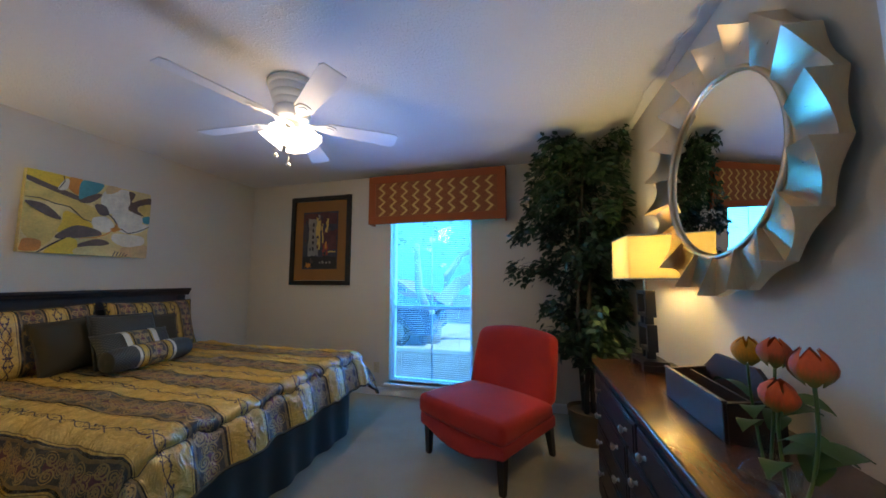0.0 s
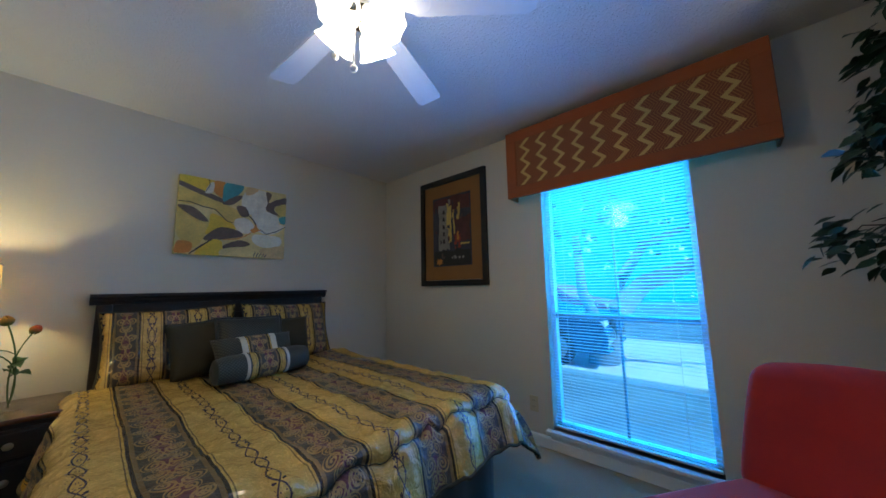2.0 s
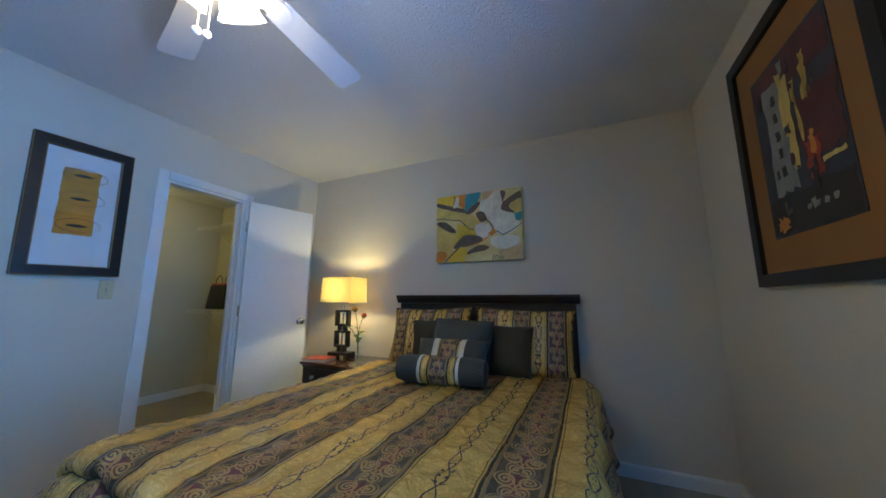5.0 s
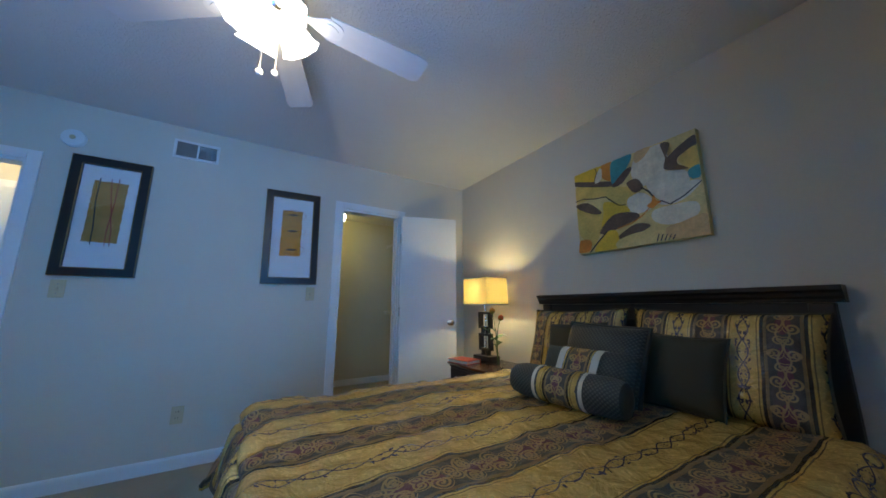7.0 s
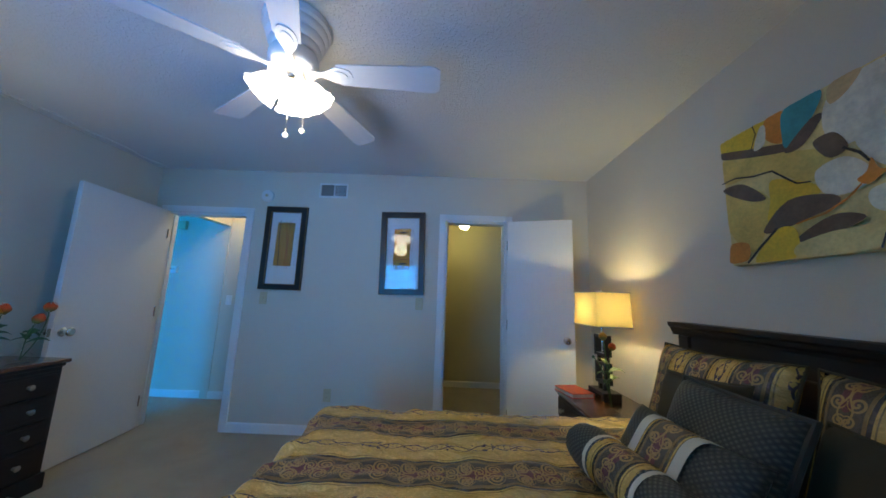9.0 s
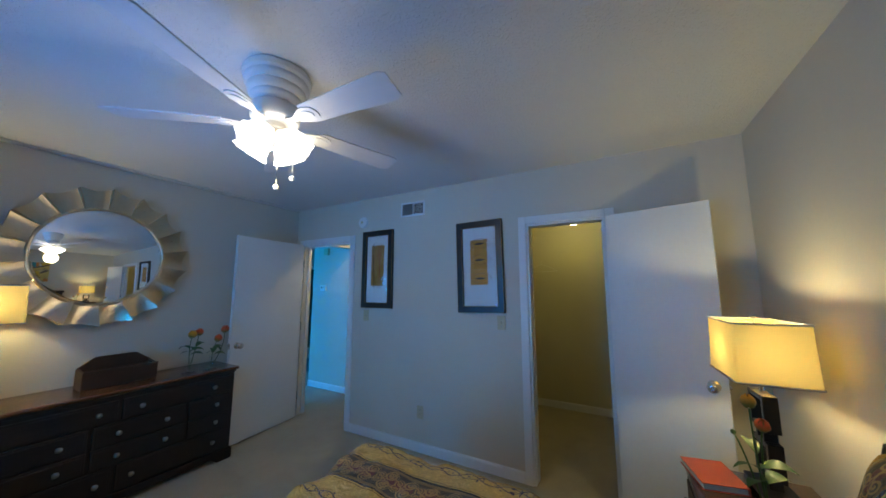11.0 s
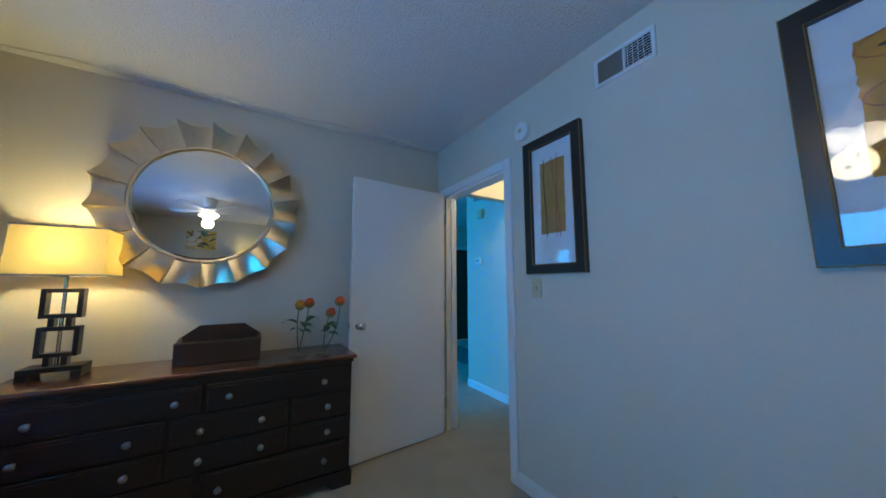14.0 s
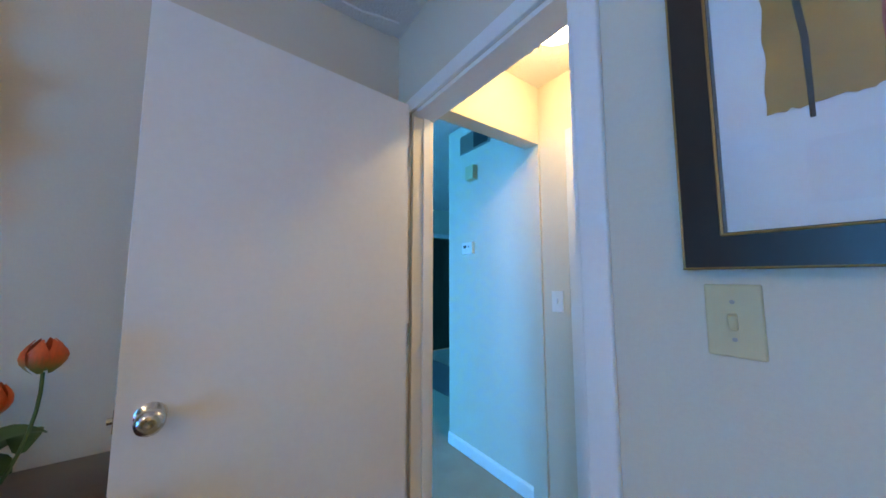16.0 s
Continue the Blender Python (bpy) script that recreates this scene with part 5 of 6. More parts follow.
for i, (z0, z1) in enumerate(rows_z):
    if i in (0, 3):
        kn = (0.592, 0.112) if i == 0 else (0.605, 0.09)
        spans = ((-DL + 0.02, -0.012, (-kn[0], -kn[1])), (0.012, DL - 0.02, (kn[1], kn[0])))
    else:
        spans = ((-DL + 0.02, -0.145, (-0.618, -0.273)), (-0.125, 0.40, (0.0, 0.27)), (0.42, DL - 0.02, (0.617,)))
    for y0, y1, ks in spans:
        drawer(dr, DD, y0, y1, z0, z1, ks)
DTOP = DZ + 0.030

ns = thing("nightstand", "espresso wood nightstand with three drawers", "nightstand", pose(-1.16, 0.83, 0))
NL, ND, NZ = 0.315, 0.21, 0.595
part("carcase", block((-ND, -NL, 0.07), (ND, NL, NZ), 0.004), M_ESPRESSO, ns)
b = bmesh.new()
box(b, (0, 0, NZ + 0.015), (2 * ND + 0.045, 2 * NL + 0.045, 0.024), 0.008, seg=3)
part("top", b, M_DRTOP, ns, "polished red-brown wooden top", smooth=40)
part("top_moulding", block((-ND - 0.006, -NL - 0.008, NZ - 0.014), (ND + 0.008, NL + 0.008, NZ + 0.002), 0.005), M_ESPRESSO, ns)
part("plinth", block((-ND, -NL - 0.008, 0), (ND + 0.008, NL + 0.008, 0.075), 0.006), M_ESPRESSO, ns)
for z0, z1 in ((0.445, 0.575), (0.275, 0.433), (0.09, 0.263)):
    drawer(ns, ND, -NL + 0.02, NL - 0.02, z0, z1, (-0.17, 0.17))
NTOP = NZ + 0.027


# ---- lamps ----
def table_lamp(m, label, turn=0.0):
    """Black lamp of two stacked hollow squares with a rectangular linen shade; local x runs along the wide side."""
    lp = thing("table_lamp", label, "table lamp", m, "table lamps")
    b_ = bmesh.new()
    box(b_, (0, 0, 0.045), (0.215, 0.125, 0.022), 0.003)
    for s_ in (-1, 1):
        box(b_, (s_ * 0.088, 0, 0.017), (0.038, 0.125, 0.0335), 0.003)
    part("foot", b_, M_BLACKWOOD, lp)
    z = 0.0565
    for k in range(2):
        for s_ in (-1, 1):
            part("connector", block((s_ * 0.030 - 0.011, -0.022, z), (s_ * 0.030 + 0.011, 0.022, z + 0.042), 0.002), M_BLACKWOOD, lp)
        z += 0.042
        b_ = bmesh.new()
        hw_, hh, th_ = 0.074, 0.146, 0.020
        for c_, s_ in (((-hw_ + th_ / 2, 0, z + hh / 2), (th_, 0.05, hh)), ((hw_ - th_ / 2, 0, z + hh / 2), (th_, 0.05, hh)), ((0, 0, z + th_ / 2), (2 * hw_ - 2 * th_ - 0.0005, 0.05, th_)), ((0, 0, z + hh - th_ / 2), (2 * hw_ - 2 * th_ - 0.0005, 0.05, th_))):
            box(b_, c_, s_, 0.002)
        part("square_frame", b_, M_BLACKWOOD, lp)
        z += hh
    b_ = bmesh.new()
    tube(b_, [(0, 0, 0.05), (0, 0, z + 0.09)], 0.008, 12)
    part("rod", b_, M_CHROME, lp, "polished metal rod", 60)
    z0, z1, wx, wy = z + 0.066, z + 0.302, 0.172, 0.128
    b_ = bmesh.new()
    rr = 0.012
    loop_ = []
    for cx, cy, a0 in ((wx - rr, wy - rr, 0), (-wx + rr, wy - rr, 90), (-wx + rr, -wy + rr, 180), (wx - rr, -wy + rr, 270)):
        for q in range(5):
            a = radians(a0 + 22.5 * q)
            loop_.append((cx + rr * math.cos(a), cy + rr * math.sin(a)))
    lo_ = [b_.verts.new((x, y, z0)) for x, y in loop_]
    hi_ = [b_.verts.new((x * 0.96, y * 0.96, z1)) for x, y in loop_]
    for q in range(len(loop_)):
        r_ = (q + 1) % len(loop_)
        b_.faces.new((lo_[q], lo_[r_], hi_[r_], hi_[q]))
    sh_ = part("shade", b_, M_SHADE, lp, "lit cream linen shade", smooth=40)
    for zz, sc in ((z0, 1.0), (z1, 0.96)):
        b_ = bmesh.new()
        pts = [(x * sc * 1.006, y * sc * 1.006, zz) for x, y in loop_]
        tube(b_, pts + pts[:2], 0.0042, 6, False)
        part("trim", b_, M_SHADETRIM, sh_)
    b_ = bmesh.new()
    for s_ in (-1, 1):
        tube(b_, [(0, 0, z1 - 0.012), (s_ * wx * 0.95, 0, z1 - 0.004)], 0.002, 5)
    tube(b_, [(0, 0, z + 0.08), (0, 0, z1 + 0.012)], 0.003, 6)
    lathe(b_, [(0.0, z1 + 0.010), (0.010, z1 + 0.012), (0.010, z1 + 0.022), (0.0, z1 + 0.026)], 10)
    part("finial", b_, M_PEWTER, lp)
    b_ = bmesh.new()
    lathe(b_, [(0.010, z + 0.09), (0.014, z + 0.11), (0.028, z + 0.145), (0.026, z + 0.165), (0.012, z + 0.182), (0.0, z + 0.185)], 16)
    part("bulb", b_, M_BULB, lp, "lit bulb", smooth=180)
    return lp


table_lamp(EAST @ pose(-0.19, 0.595, DTOP, 0, 0, 90), "black square-framed table lamp on the dresser, switched on")
table_lamp(pose(-1.205, 0.705, NTOP, 0, 0, 92), "black square-framed table lamp on the nightstand, switched on")

# ---- mirror ----
MY, MZ, RI, RO, NSEG = 1.755, 1.745, 0.368, 0.535, 18
mr = thing("wall_mirror", "round wall mirror in a fluted champagne metal sunburst frame", "mirror", walls_pose("east", MY, MZ, 0.045) @ pose(0, 0, 0, -2.5, 2.4, 0))
b = bmesh.new()
lathe(b, [(0.0, 0.030), (RI - 0.02, 0.030), (RI, 0.026), (RI, 0.010), (0.0, 0.010)], 72)
part("mirror_glass", b, M_MIRROR, mr, "clear mirror glass", smooth=30)
b = bmesh.new()
ring = []
for k in range(73):
    a = k * math.tau / 72
    ring.append((RI * 1.012 * math.cos(a), RI * 1.012 * math.sin(a), 0.034))
tube(b, ring, 0.011, 8, False)
part("inner_ring", b, M_CHAMPAGNE, mr, smooth=180)
b = bmesh.new()
na, nr = 12, 6
half = math.pi / NSEG
gr = []
for i in range(na + 1):
    q = i / na
    a = -half + 2 * half * q
    row = []
    for j in range(nr + 1):
        s = j / nr
        ro = RO - 0.022 * math.sin(math.pi * q)
        r = RI + 0.006 + (ro - RI - 0.006) * s
        # each flute is a hollow that rises to one proud edge
        z = 0.030 + 0.012 * s + (0.014 + 0.050 * s) * (q ** 1.8) - 0.012 * math.sin(math.pi * q) * s
        row.append(b.verts.new((r * math.cos(a), r * math.sin(a), z)))
    gr.append(row)
for i in range(na):
    for j in range(nr):
        b.faces.new((gr[i][j], gr[i + 1][j], gr[i + 1][j + 1], gr[i][j + 1]))
for j in range(nr):
    lo = [b.verts.new((gr[na][c].co.x, gr[na][c].co.y, 0.012)) for c in (j, j + 1)]
    b.faces.new((gr[na][j], lo[0], lo[1], gr[na][j + 1]))
for i in range(na):
    lo = [b.verts.new((gr[c][nr].co.x, gr[c][nr].co.y, 0.006)) for c in (i, i + 1)]
    b.faces.new((gr[i][nr], gr[i + 1][nr], lo[1], lo[0]))
fl = part("flute", b, M_CHAMPAGNE, mr, smooth=50)
for k in range(1, NSEG):
    again("flute", fl, pose(0, 0, 0, 0, 0, k * 360 / NSEG), mr)


# ---- pictures ----
def framed(name, label, side, along, z, w_, h_, face, depth, frame_mat, edge=None, tilt=0.0):
    p = thing(name, label, "picture", walls_pose(side, along, z) @ pose(0, 0, 0, 0, 0, tilt))
    for nm, pts in (("frame_side", ((-w_ / 2, -h_ / 2), (-w_ / 2 + face, -h_ / 2 + face), (-w_ / 2 + face, h_ / 2 - face), (-w_ / 2, h_ / 2))), ("frame_side", ((w_ / 2, -h_ / 2), (w_ / 2, h_ / 2), (w_ / 2 - face, h_ / 2 - face), (w_ / 2 - face, -h_ / 2 + face))), ("frame_rail", ((-w_ / 2, h_ / 2), (-w_ / 2 + face, h_ / 2 - face), (w_ / 2 - face, h_ / 2 - face), (w_ / 2, h_ / 2))), ("frame_rail", ((-w_ / 2, -h_ / 2), (w_ / 2, -h_ / 2), (w_ / 2 - face, -h_ / 2 + face), (-w_ / 2 + face, -h_ / 2 + face)))):
        b_ = bmesh.new()
        prism(b_, list(pts), 0.001, depth)
        part(nm, b_, frame_mat, p)
    if edge:
        for ins, zz, r_ in ((0.002, depth, 0.0022), (face - 0.003, depth + 0.0005, 0.0026)):
            b_ = bmesh.new()
            x, y = w_ / 2 - ins, h_ / 2 - ins
            tube(b_, [(-x, -y, zz), (x, -y, zz), (x, y, zz), (-x, y, zz), (-x, -y, zz), (x, -y, zz)], r_, 5, False)
            part("gold_line", b_, edge, p, "rubbed gold edge line")
    return p


def flat(parent, name, pts, material, z, smooth=True, thick=0.0006):
    b_ = bmesh.new()
    prism(b_, smooth_loop(pts) if smooth else pts, z - thick, z)
    return part(name, b_, material, parent)


def stroke(parent, name, pts, width, material, z):
    b_ = bmesh.new()
    vs_ = [Vector((x, y, z)) for x, y in pts]
    l_, r_ = [], []
    for i, p in enumerate(vs_):
        d_ = (vs_[min(i + 1, len(vs_) - 1)] - vs_[max(i - 1, 0)]).normalized()
        n_ = Vector((-d_.y, d_.x, 0)) * width / 2 * (0.55 + 0.45 * math.sin(math.pi * min(1, (i + 0.6) / len(vs_))))
        l_.append(b_.verts.new(p + n_))
        r_.append(b_.verts.new(p - n_))
    for i in range(len(vs_) - 1):
        b_.faces.new((l_[i], l_[i + 1], r_[i + 1], r_[i]))
    return part(name, b_, material, parent)


# flower canvas over the bed
PW, PH = 0.775, 0.61
cv = thing("flower_painting", "unframed canvas of large cream flowers and yellow leaves", "painting", walls_pose("west", 1.963, 1.78))
part("canvas", block((-PW / 2, -PH / 2, 0.001), (PW / 2, PH / 2, 0.042), 0.003), P_CREAM, cv)
layer = [0]


def dab(name, pts, material, soft=True):
    layer[0] += 1
    out = []
    for x, y in pts:
        u, v_ = max(0.004, min(0.996, (x - 65) / 480)), max(0.004, min(0.996, 1 - (y - 60) / 370))
        out.append(((u - 0.5) * PW, (v_ - 0.5) * PH))
    lp_ = smooth_loop(out) if soft else out
    lp_ = [(max(-PW / 2, min(PW / 2, x)), max(-PH / 2, min(PH / 2, y))) for x, y in lp_]
    flat(cv, name, lp_, material, 0.0432 + 0.00045 * layer[0], False, 0.0003)


def line(pts, w_, material):
    layer[0] += 1
    stroke(cv, "brush_line", [(((x - 65) / 480 - 0.5) * PW, (0.5 - (y - 60) / 370) * PH) for x, y in pts], w_, material, 0.0432 + 0.00045 * layer[0])


dab("colour_field", [(66, 120), (180, 150), (300, 190), (330, 225), (285, 262), (230, 225), (180, 195), (66, 190)], P_SAND)
dab("colour_field", [(66, 215), (120, 215), (190, 270), (175, 340), (130, 400), (66, 330)], P_SAND)
dab("colour_field", [(200, 225), (280, 260), (300, 290), (240, 300), (180, 330), (190, 280)], P_YELLOW)
dab("colour_field", [(66, 62), (200, 62), (195, 105), (150, 130), (100, 105), (66, 92)], P_YELLOW)
dab("dark_sweep", [(66, 92), (150, 118), (250, 150), (245, 168), (150, 142), (66, 112)], P_BROWN)
dab("colour_field", [(203, 62), (247, 62), (238, 140), (198, 112)], P_ORANGE)
dab("petal", [(165, 128), (186, 76), (201, 80), (194, 124)], P_WHITE)
dab("colour_field", [(250, 62), (328, 62), (303, 118), (247, 160), (238, 125)], P_TEAL)
dab("dark_sweep", [(240, 168), (300, 118), (326, 122), (280, 170)], P_BROWN)
dab("petal", [(345, 85), (440, 70), (452, 150), (420, 192), (350, 205), (322, 150)], P_WHITE)
dab("colour_field", [(345, 64), (400, 64), (370, 98), (340, 105)], P_PEACH)
dab("dark_sweep", [(300, 175), (340, 170), (360, 212), (325, 222)], P_BROWN)
dab("petal", [(372, 205), (420, 178), (490, 188), (512, 230), (470, 272), (410, 275)], P_WHITE)
dab("petal", [(300, 240), (350, 230), (386, 265), (376, 302), (322, 306), (298, 276)], P_WHITE)
dab("colour_field", [(405, 300), (520, 290), (544, 330), (544, 380), (430, 380), (385, 345)], P_CREAM)
dab("petal", [(405, 287), (450, 250), (510, 238), (541, 250), (500, 288), (450, 302)], P_WHITE)
dab("petal", [(385, 312), (450, 306), (520, 314), (518, 358), (440, 374), (385, 350)], P_WHITE)
dab("colour_field", [(420, 385), (470, 372), (544, 360), (544, 429), (440, 426)], P_PEACH)
dab("dark_sweep", [(436, 72), (466, 80), (452, 128), (490, 105), (544, 84), (544, 122), (490, 140), (484, 168), (520, 192), (496, 192), (440, 170), (446, 128)], P_BROWN)
dab("colour_field", [(487, 150), (544, 122), (544, 190), (512, 192)], P_SAND)
dab("colour_field", [(510, 202), (544, 192), (544, 232), (516, 232)], P_TEAL)
dab("dark_sweep", [(170, 350), (235, 290), (318, 300), (332, 326), (250, 348), (205, 360)], P_BROWN)
dab("dark_sweep", [(240, 388), (318, 346), (372, 364), (300, 390)], P_BROWN)
dab("dark_sweep", [(66, 206), (128, 210), (186, 266), (150, 266), (90, 232)], P_BROWN)
dab("colour_field", [(140, 428), (200, 356), (246, 362), (236, 428)], P_YELLOW)
dab("colour_field", [(246, 398), (330, 380), (392, 398), (380, 426), (250, 428)], P_CREAM)
dab("colour_field", [(66, 402), (78, 370), (126, 376), (122, 418), (70, 424)], P_ORANGE)
dab("flower_heart", [(368, 288), (384, 276), (394, 252), (402, 276), (418, 284), (402, 292), (384, 302)], P_ORANGE)
line([(66, 188), (110, 186), (160, 200), (210, 205), (240, 235), (262, 256), (290, 262)], 0.008, P_BLACK)
line([(120, 428), (160, 390), (205, 352)], 0.012, P_BLACK)
line([(415, 280), (445, 302), (490, 285), (544, 250)], 0.008, P_NIGHT)
line([(355, 212), (380, 235), (392, 258)], 0.010, P_BLACK)
line([(250, 350), (310, 340), (350, 320), (375, 298)], 0.008, P_ORANGE)
line([(176, 64), (182, 90), (165, 128)], 0.006, P_BLACK)
for k in range(5):
    line([(388 + k * 13, 428), (398 + k * 13, 400 + k * 3)], 0.007, P_NIGHT)

# street scene print by the window
art = framed("framed_print", "large black framed print of a pale building on ochre mat", "north", -0.395, 1.757, 0.84, 1.095, 0.054, 0.03, M_BLACKWOOD)
part("mat", block((-0.362, -0.49, 0.004), (0.362, 0.49, 0.014)), M_OCHRE, art, "ochre mat")
part("print", block((-0.245, -0.355, 0.0145), (0.245, 0.355, 0.0165)), P_NIGHT, art, "dark printed picture")
rr_ = random.Random(9)


def ragged(x0, y0, x1, y1, j=0.006, lean_=0.0, n=7):
    """A torn or brushed rectangle with uneven edges."""
    out = []
    for (ax, ay), (bx, by) in (((x0, y0), (x1, y0)), ((x1, y0), (x1, y1)), ((x1, y1), (x0, y1)), ((x0, y1), (x0, y0))):
        for k in range(n):
            x, y = ax + (bx - ax) * k / n, ay + (by - ay) * k / n
            out.append((x + lean_ * (y - y0) + rr_.uniform(-j, j), y + rr_.uniform(-j, j)))
    return out


def brush(name, material, z, *args, **more):
    flat(art, name, ragged(*args, **more), material, z, False)


brush("grey_sky", P_PLUM, 0.0178, -0.235, 0.20, 0.235, 0.34, j=0.012)
brush("pale_wall", P_STONE, 0.0185, -0.17, -0.19, -0.03, 0.27, j=0.010, lean_=0.02)
brush("light_streak", P_SAND, 0.0190, -0.035, -0.12, 0.005, 0.25, j=0.009)
brush("light_streak", P_SAND, 0.0193, -0.055, 0.02, -0.032, 0.28, j=0.008)
brush("plum_patch", P_PLUM, 0.0188, 0.03, -0.12, 0.235, 0.12, j=0.012)
brush("yellow_streak", P_SAND, 0.0196, 0.035, -0.04, 0.052, 0.20, j=0.009, lean_=-0.05)
brush("yellow_streak", P_SAND, 0.0199, 0.08, 0.10, 0.105, 0.26, j=0.010, lean_=0.06)
brush("red_figure_shape", P_REDLINE, 0.0202, 0.045, -0.19, 0.115, -0.05, j=0.010)
brush("dark_door", P_BLACK, 0.0205, 0.055, -0.235, 0.085, -0.15, j=0.005)
brush("red_patch", P_ORANGE, 0.0207, 0.075, -0.11, 0.098, -0.02, j=0.008)
brush("yellow_slab", P_SAND, 0.0208, 0.12, -0.155, 0.225, -0.138, j=0.004, lean_=0.0)
brush("ground", P_BLACK, 0.0180, -0.235, -0.345, 0.235, -0.20, j=0.010)
brush("orange_patch", P_ORANGE, 0.0205, -0.19, -0.33, -0.12, -0.28, j=0.012)
for k in range(5):
    brush("dark_bar", P_BLACK, 0.0206, -0.110, 0.175 - k * 0.075, -0.082, 0.215 - k * 0.075, j=0.005, n=3)
for k in range(4):
    brush("grey_bar", P_STONE, 0.0206, 0.0 + k * 0.045, -0.285, 0.022 + k * 0.045, -0.265, j=0.004, n=3)
for k in range(18):
    cx, cy = rr_.uniform(-0.21, 0.20), rr_.uniform(-0.28, 0.31)
    w2, h2 = rr_.uniform(0.004, 0.016), rr_.uniform(0.008, 0.03)
    brush("paint_fleck", rr_.choice((P_NIGHT, P_STONE, P_PLUM, P_BROWN)), 0.0210 + 0.0002 * k, cx - w2, cy - h2, cx + w2, cy + h2, j=0.006, n=3)

# two paper collages on the closet wall
pa = framed("framed_collage", "black framed tan paper collage with three thin lines", "south", 1.547, 1.706, 0.41, 0.825, 0.058, 0.032, M_BLACKWOOD, M_GOLDLINE)
part("mat", block((-0.16, -0.355, 0.004), (0.16, 0.355, 0.012)), M_MATWHITE, pa, "white mat")
flat(pa, "tan_paper", ragged(-0.088, -0.18, 0.084, 0.25, j=0.0035, lean_=0.01, n=22), P_TAN, 0.0145, False)
stroke(pa, "dark_line", [(-0.055, 0.27), (-0.058, 0.1), (-0.045, -0.08), (-0.045, -0.20)], 0.008, P_BLACK, 0.0155)
stroke(pa, "red_line", [(0.0, 0.275), (0.012, 0.15), (0.03, 0.02), (0.022, -0.10), (0.024, -0.205)], 0.007, P_REDLINE, 0.0155)
stroke(pa, "red_line", [(0.04, 0.28), (0.036, 0.12), (0.030, 0.0), (0.045, -0.10), (0.048, -0.205)], 0.007, P_REDLINE, 0.0160)
pb = framed("framed_collage", "black framed amber paper collage with looping ovals", "south", 0.375, 1.695, 0.435, 0.815, 0.058, 0.032, M_BLACKWOOD, M_GOLDLINE, 1.2)
part("mat", block((-0.17, -0.355, 0.004), (0.17, 0.355, 0.012)), M_MATWHITE, pb, "white mat")
flat(pb, "amber_paper", ragged(-0.09, -0.165, 0.070, 0.24, j=0.0035, lean_=0.015, n=22), P_AMBER, 0.0145, False)
for cy in (0.20, 0.055, -0.11):
    flat(pb, "dark_slit", [(-0.045, cy), (0.0, cy + 0.012), (0.048, cy + 0.002), (0.0, cy - 0.008)], P_BLACK, 0.0158)
    pts = [(0.012 + 0.095 * math.cos(a), cy + 0.004 + 0.042 * math.sin(a)) for a in [k * math.tau / 20 for k in range(21)]]
    stroke(pb, "oval_line", pts, 0.0035, P_REDLINE, 0.0165)
for pp_, hw_ in ((pa, 0.16), (pb, 0.17)):
    p = part("glass", block((-hw_, -0.355, 0.022), (hw_, 0.355, 0.0235)), M_PICPANE, pp_)
    p.visible_shadow = False


# ---- chair ----
def slipper_chair(m):
    c_ = thing("slipper_chair", "armless red upholstered slipper chair with dark legs", "chair", m)
    W, D = 0.385, 0.35

    def pad(lo, hi, bev, fn=None, name="seat"):
        b_ = bmesh.new()
        box(b_, [(a + q) / 2 for a, q in zip(lo, hi)], [q - a for a, q in zip(lo, hi)], bev, seg=5)
        bmesh.ops.subdivide_edges(b_, edges=[e for e in b_.edges if e.calc_length() > 0.08], cuts=7, use_grid_fill=True)
        if fn:
            for v_ in b_.verts:
                fn(v_.co)
        return part(name, b_, M_RED, c_, smooth=60)

    def crown(co):
        if co.z > 0.36:
            co.z += 0.030 * max(0, 1 - (co.x / W) ** 2) * max(0, 1 - (co.y / D) ** 2)
            co.z += 0.02 * (-co.y / D)
        if co.y < -D + 0.06:
            co.y -= 0.018 * max(0, 1 - (co.x / W) ** 2)

    pad((-W, -D, 0.29), (W, D - 0.06, 0.415), 0.045, crown)

    def apron(co):
        if co.z < 0.26:
            co.z -= 0.075 * (1 - min(1, abs(co.x) / (W * 0.8)) ** 2)

    pad((-W + 0.012, -D + 0.012, 0.215), (W - 0.012, D - 0.02, 0.30), 0.02, apron, "apron")

    def bow(co):
        h_ = (co.z - 0.36) / 0.48
        co.x *= 1.0 - 0.06 * max(0, h_) ** 3
        co.y += 0.13 * h_ + 0.035 * (co.x / W) ** 2 * -1.0
        co.z += 0.05 * (1 - (co.x / W) ** 2) * (1 if h_ > 0.6 else 0)

    pad((-W, D - 0.10, 0.36), (W, D + 0.02, 0.835), 0.058, bow, "backrest")
    for sx in (-1, 1):
        for y, lean_ in ((-D + 0.07, 0.0), (D - 0.06, 0.05)):
            b_ = bmesh.new()
            x = sx * (W - 0.055)
            for k, (z, hw_) in enumerate(((0.0, 0.017), (0.225, 0.026))):
                q = [b_.verts.new((x + a * hw_, y + lean_ * (1 - z / 0.225) + c2 * hw_, z)) for a, c2 in ((-1, -1), (1, -1), (1, 1), (-1, 1))]
                if k == 0:
                    low = q
            b_.faces.new(low[::-1])
            b_.faces.new(q)
            for k in range(4):
                b_.faces.new((low[k], low[(k + 1) % 4], q[(k + 1) % 4], q[k]))
            part("leg", b_, M_BLACKWOOD, c_, "tapered black wooden leg")
    return c_


slipper_chair(pose(1.745, 2.65, 0, 0, 0, -31))


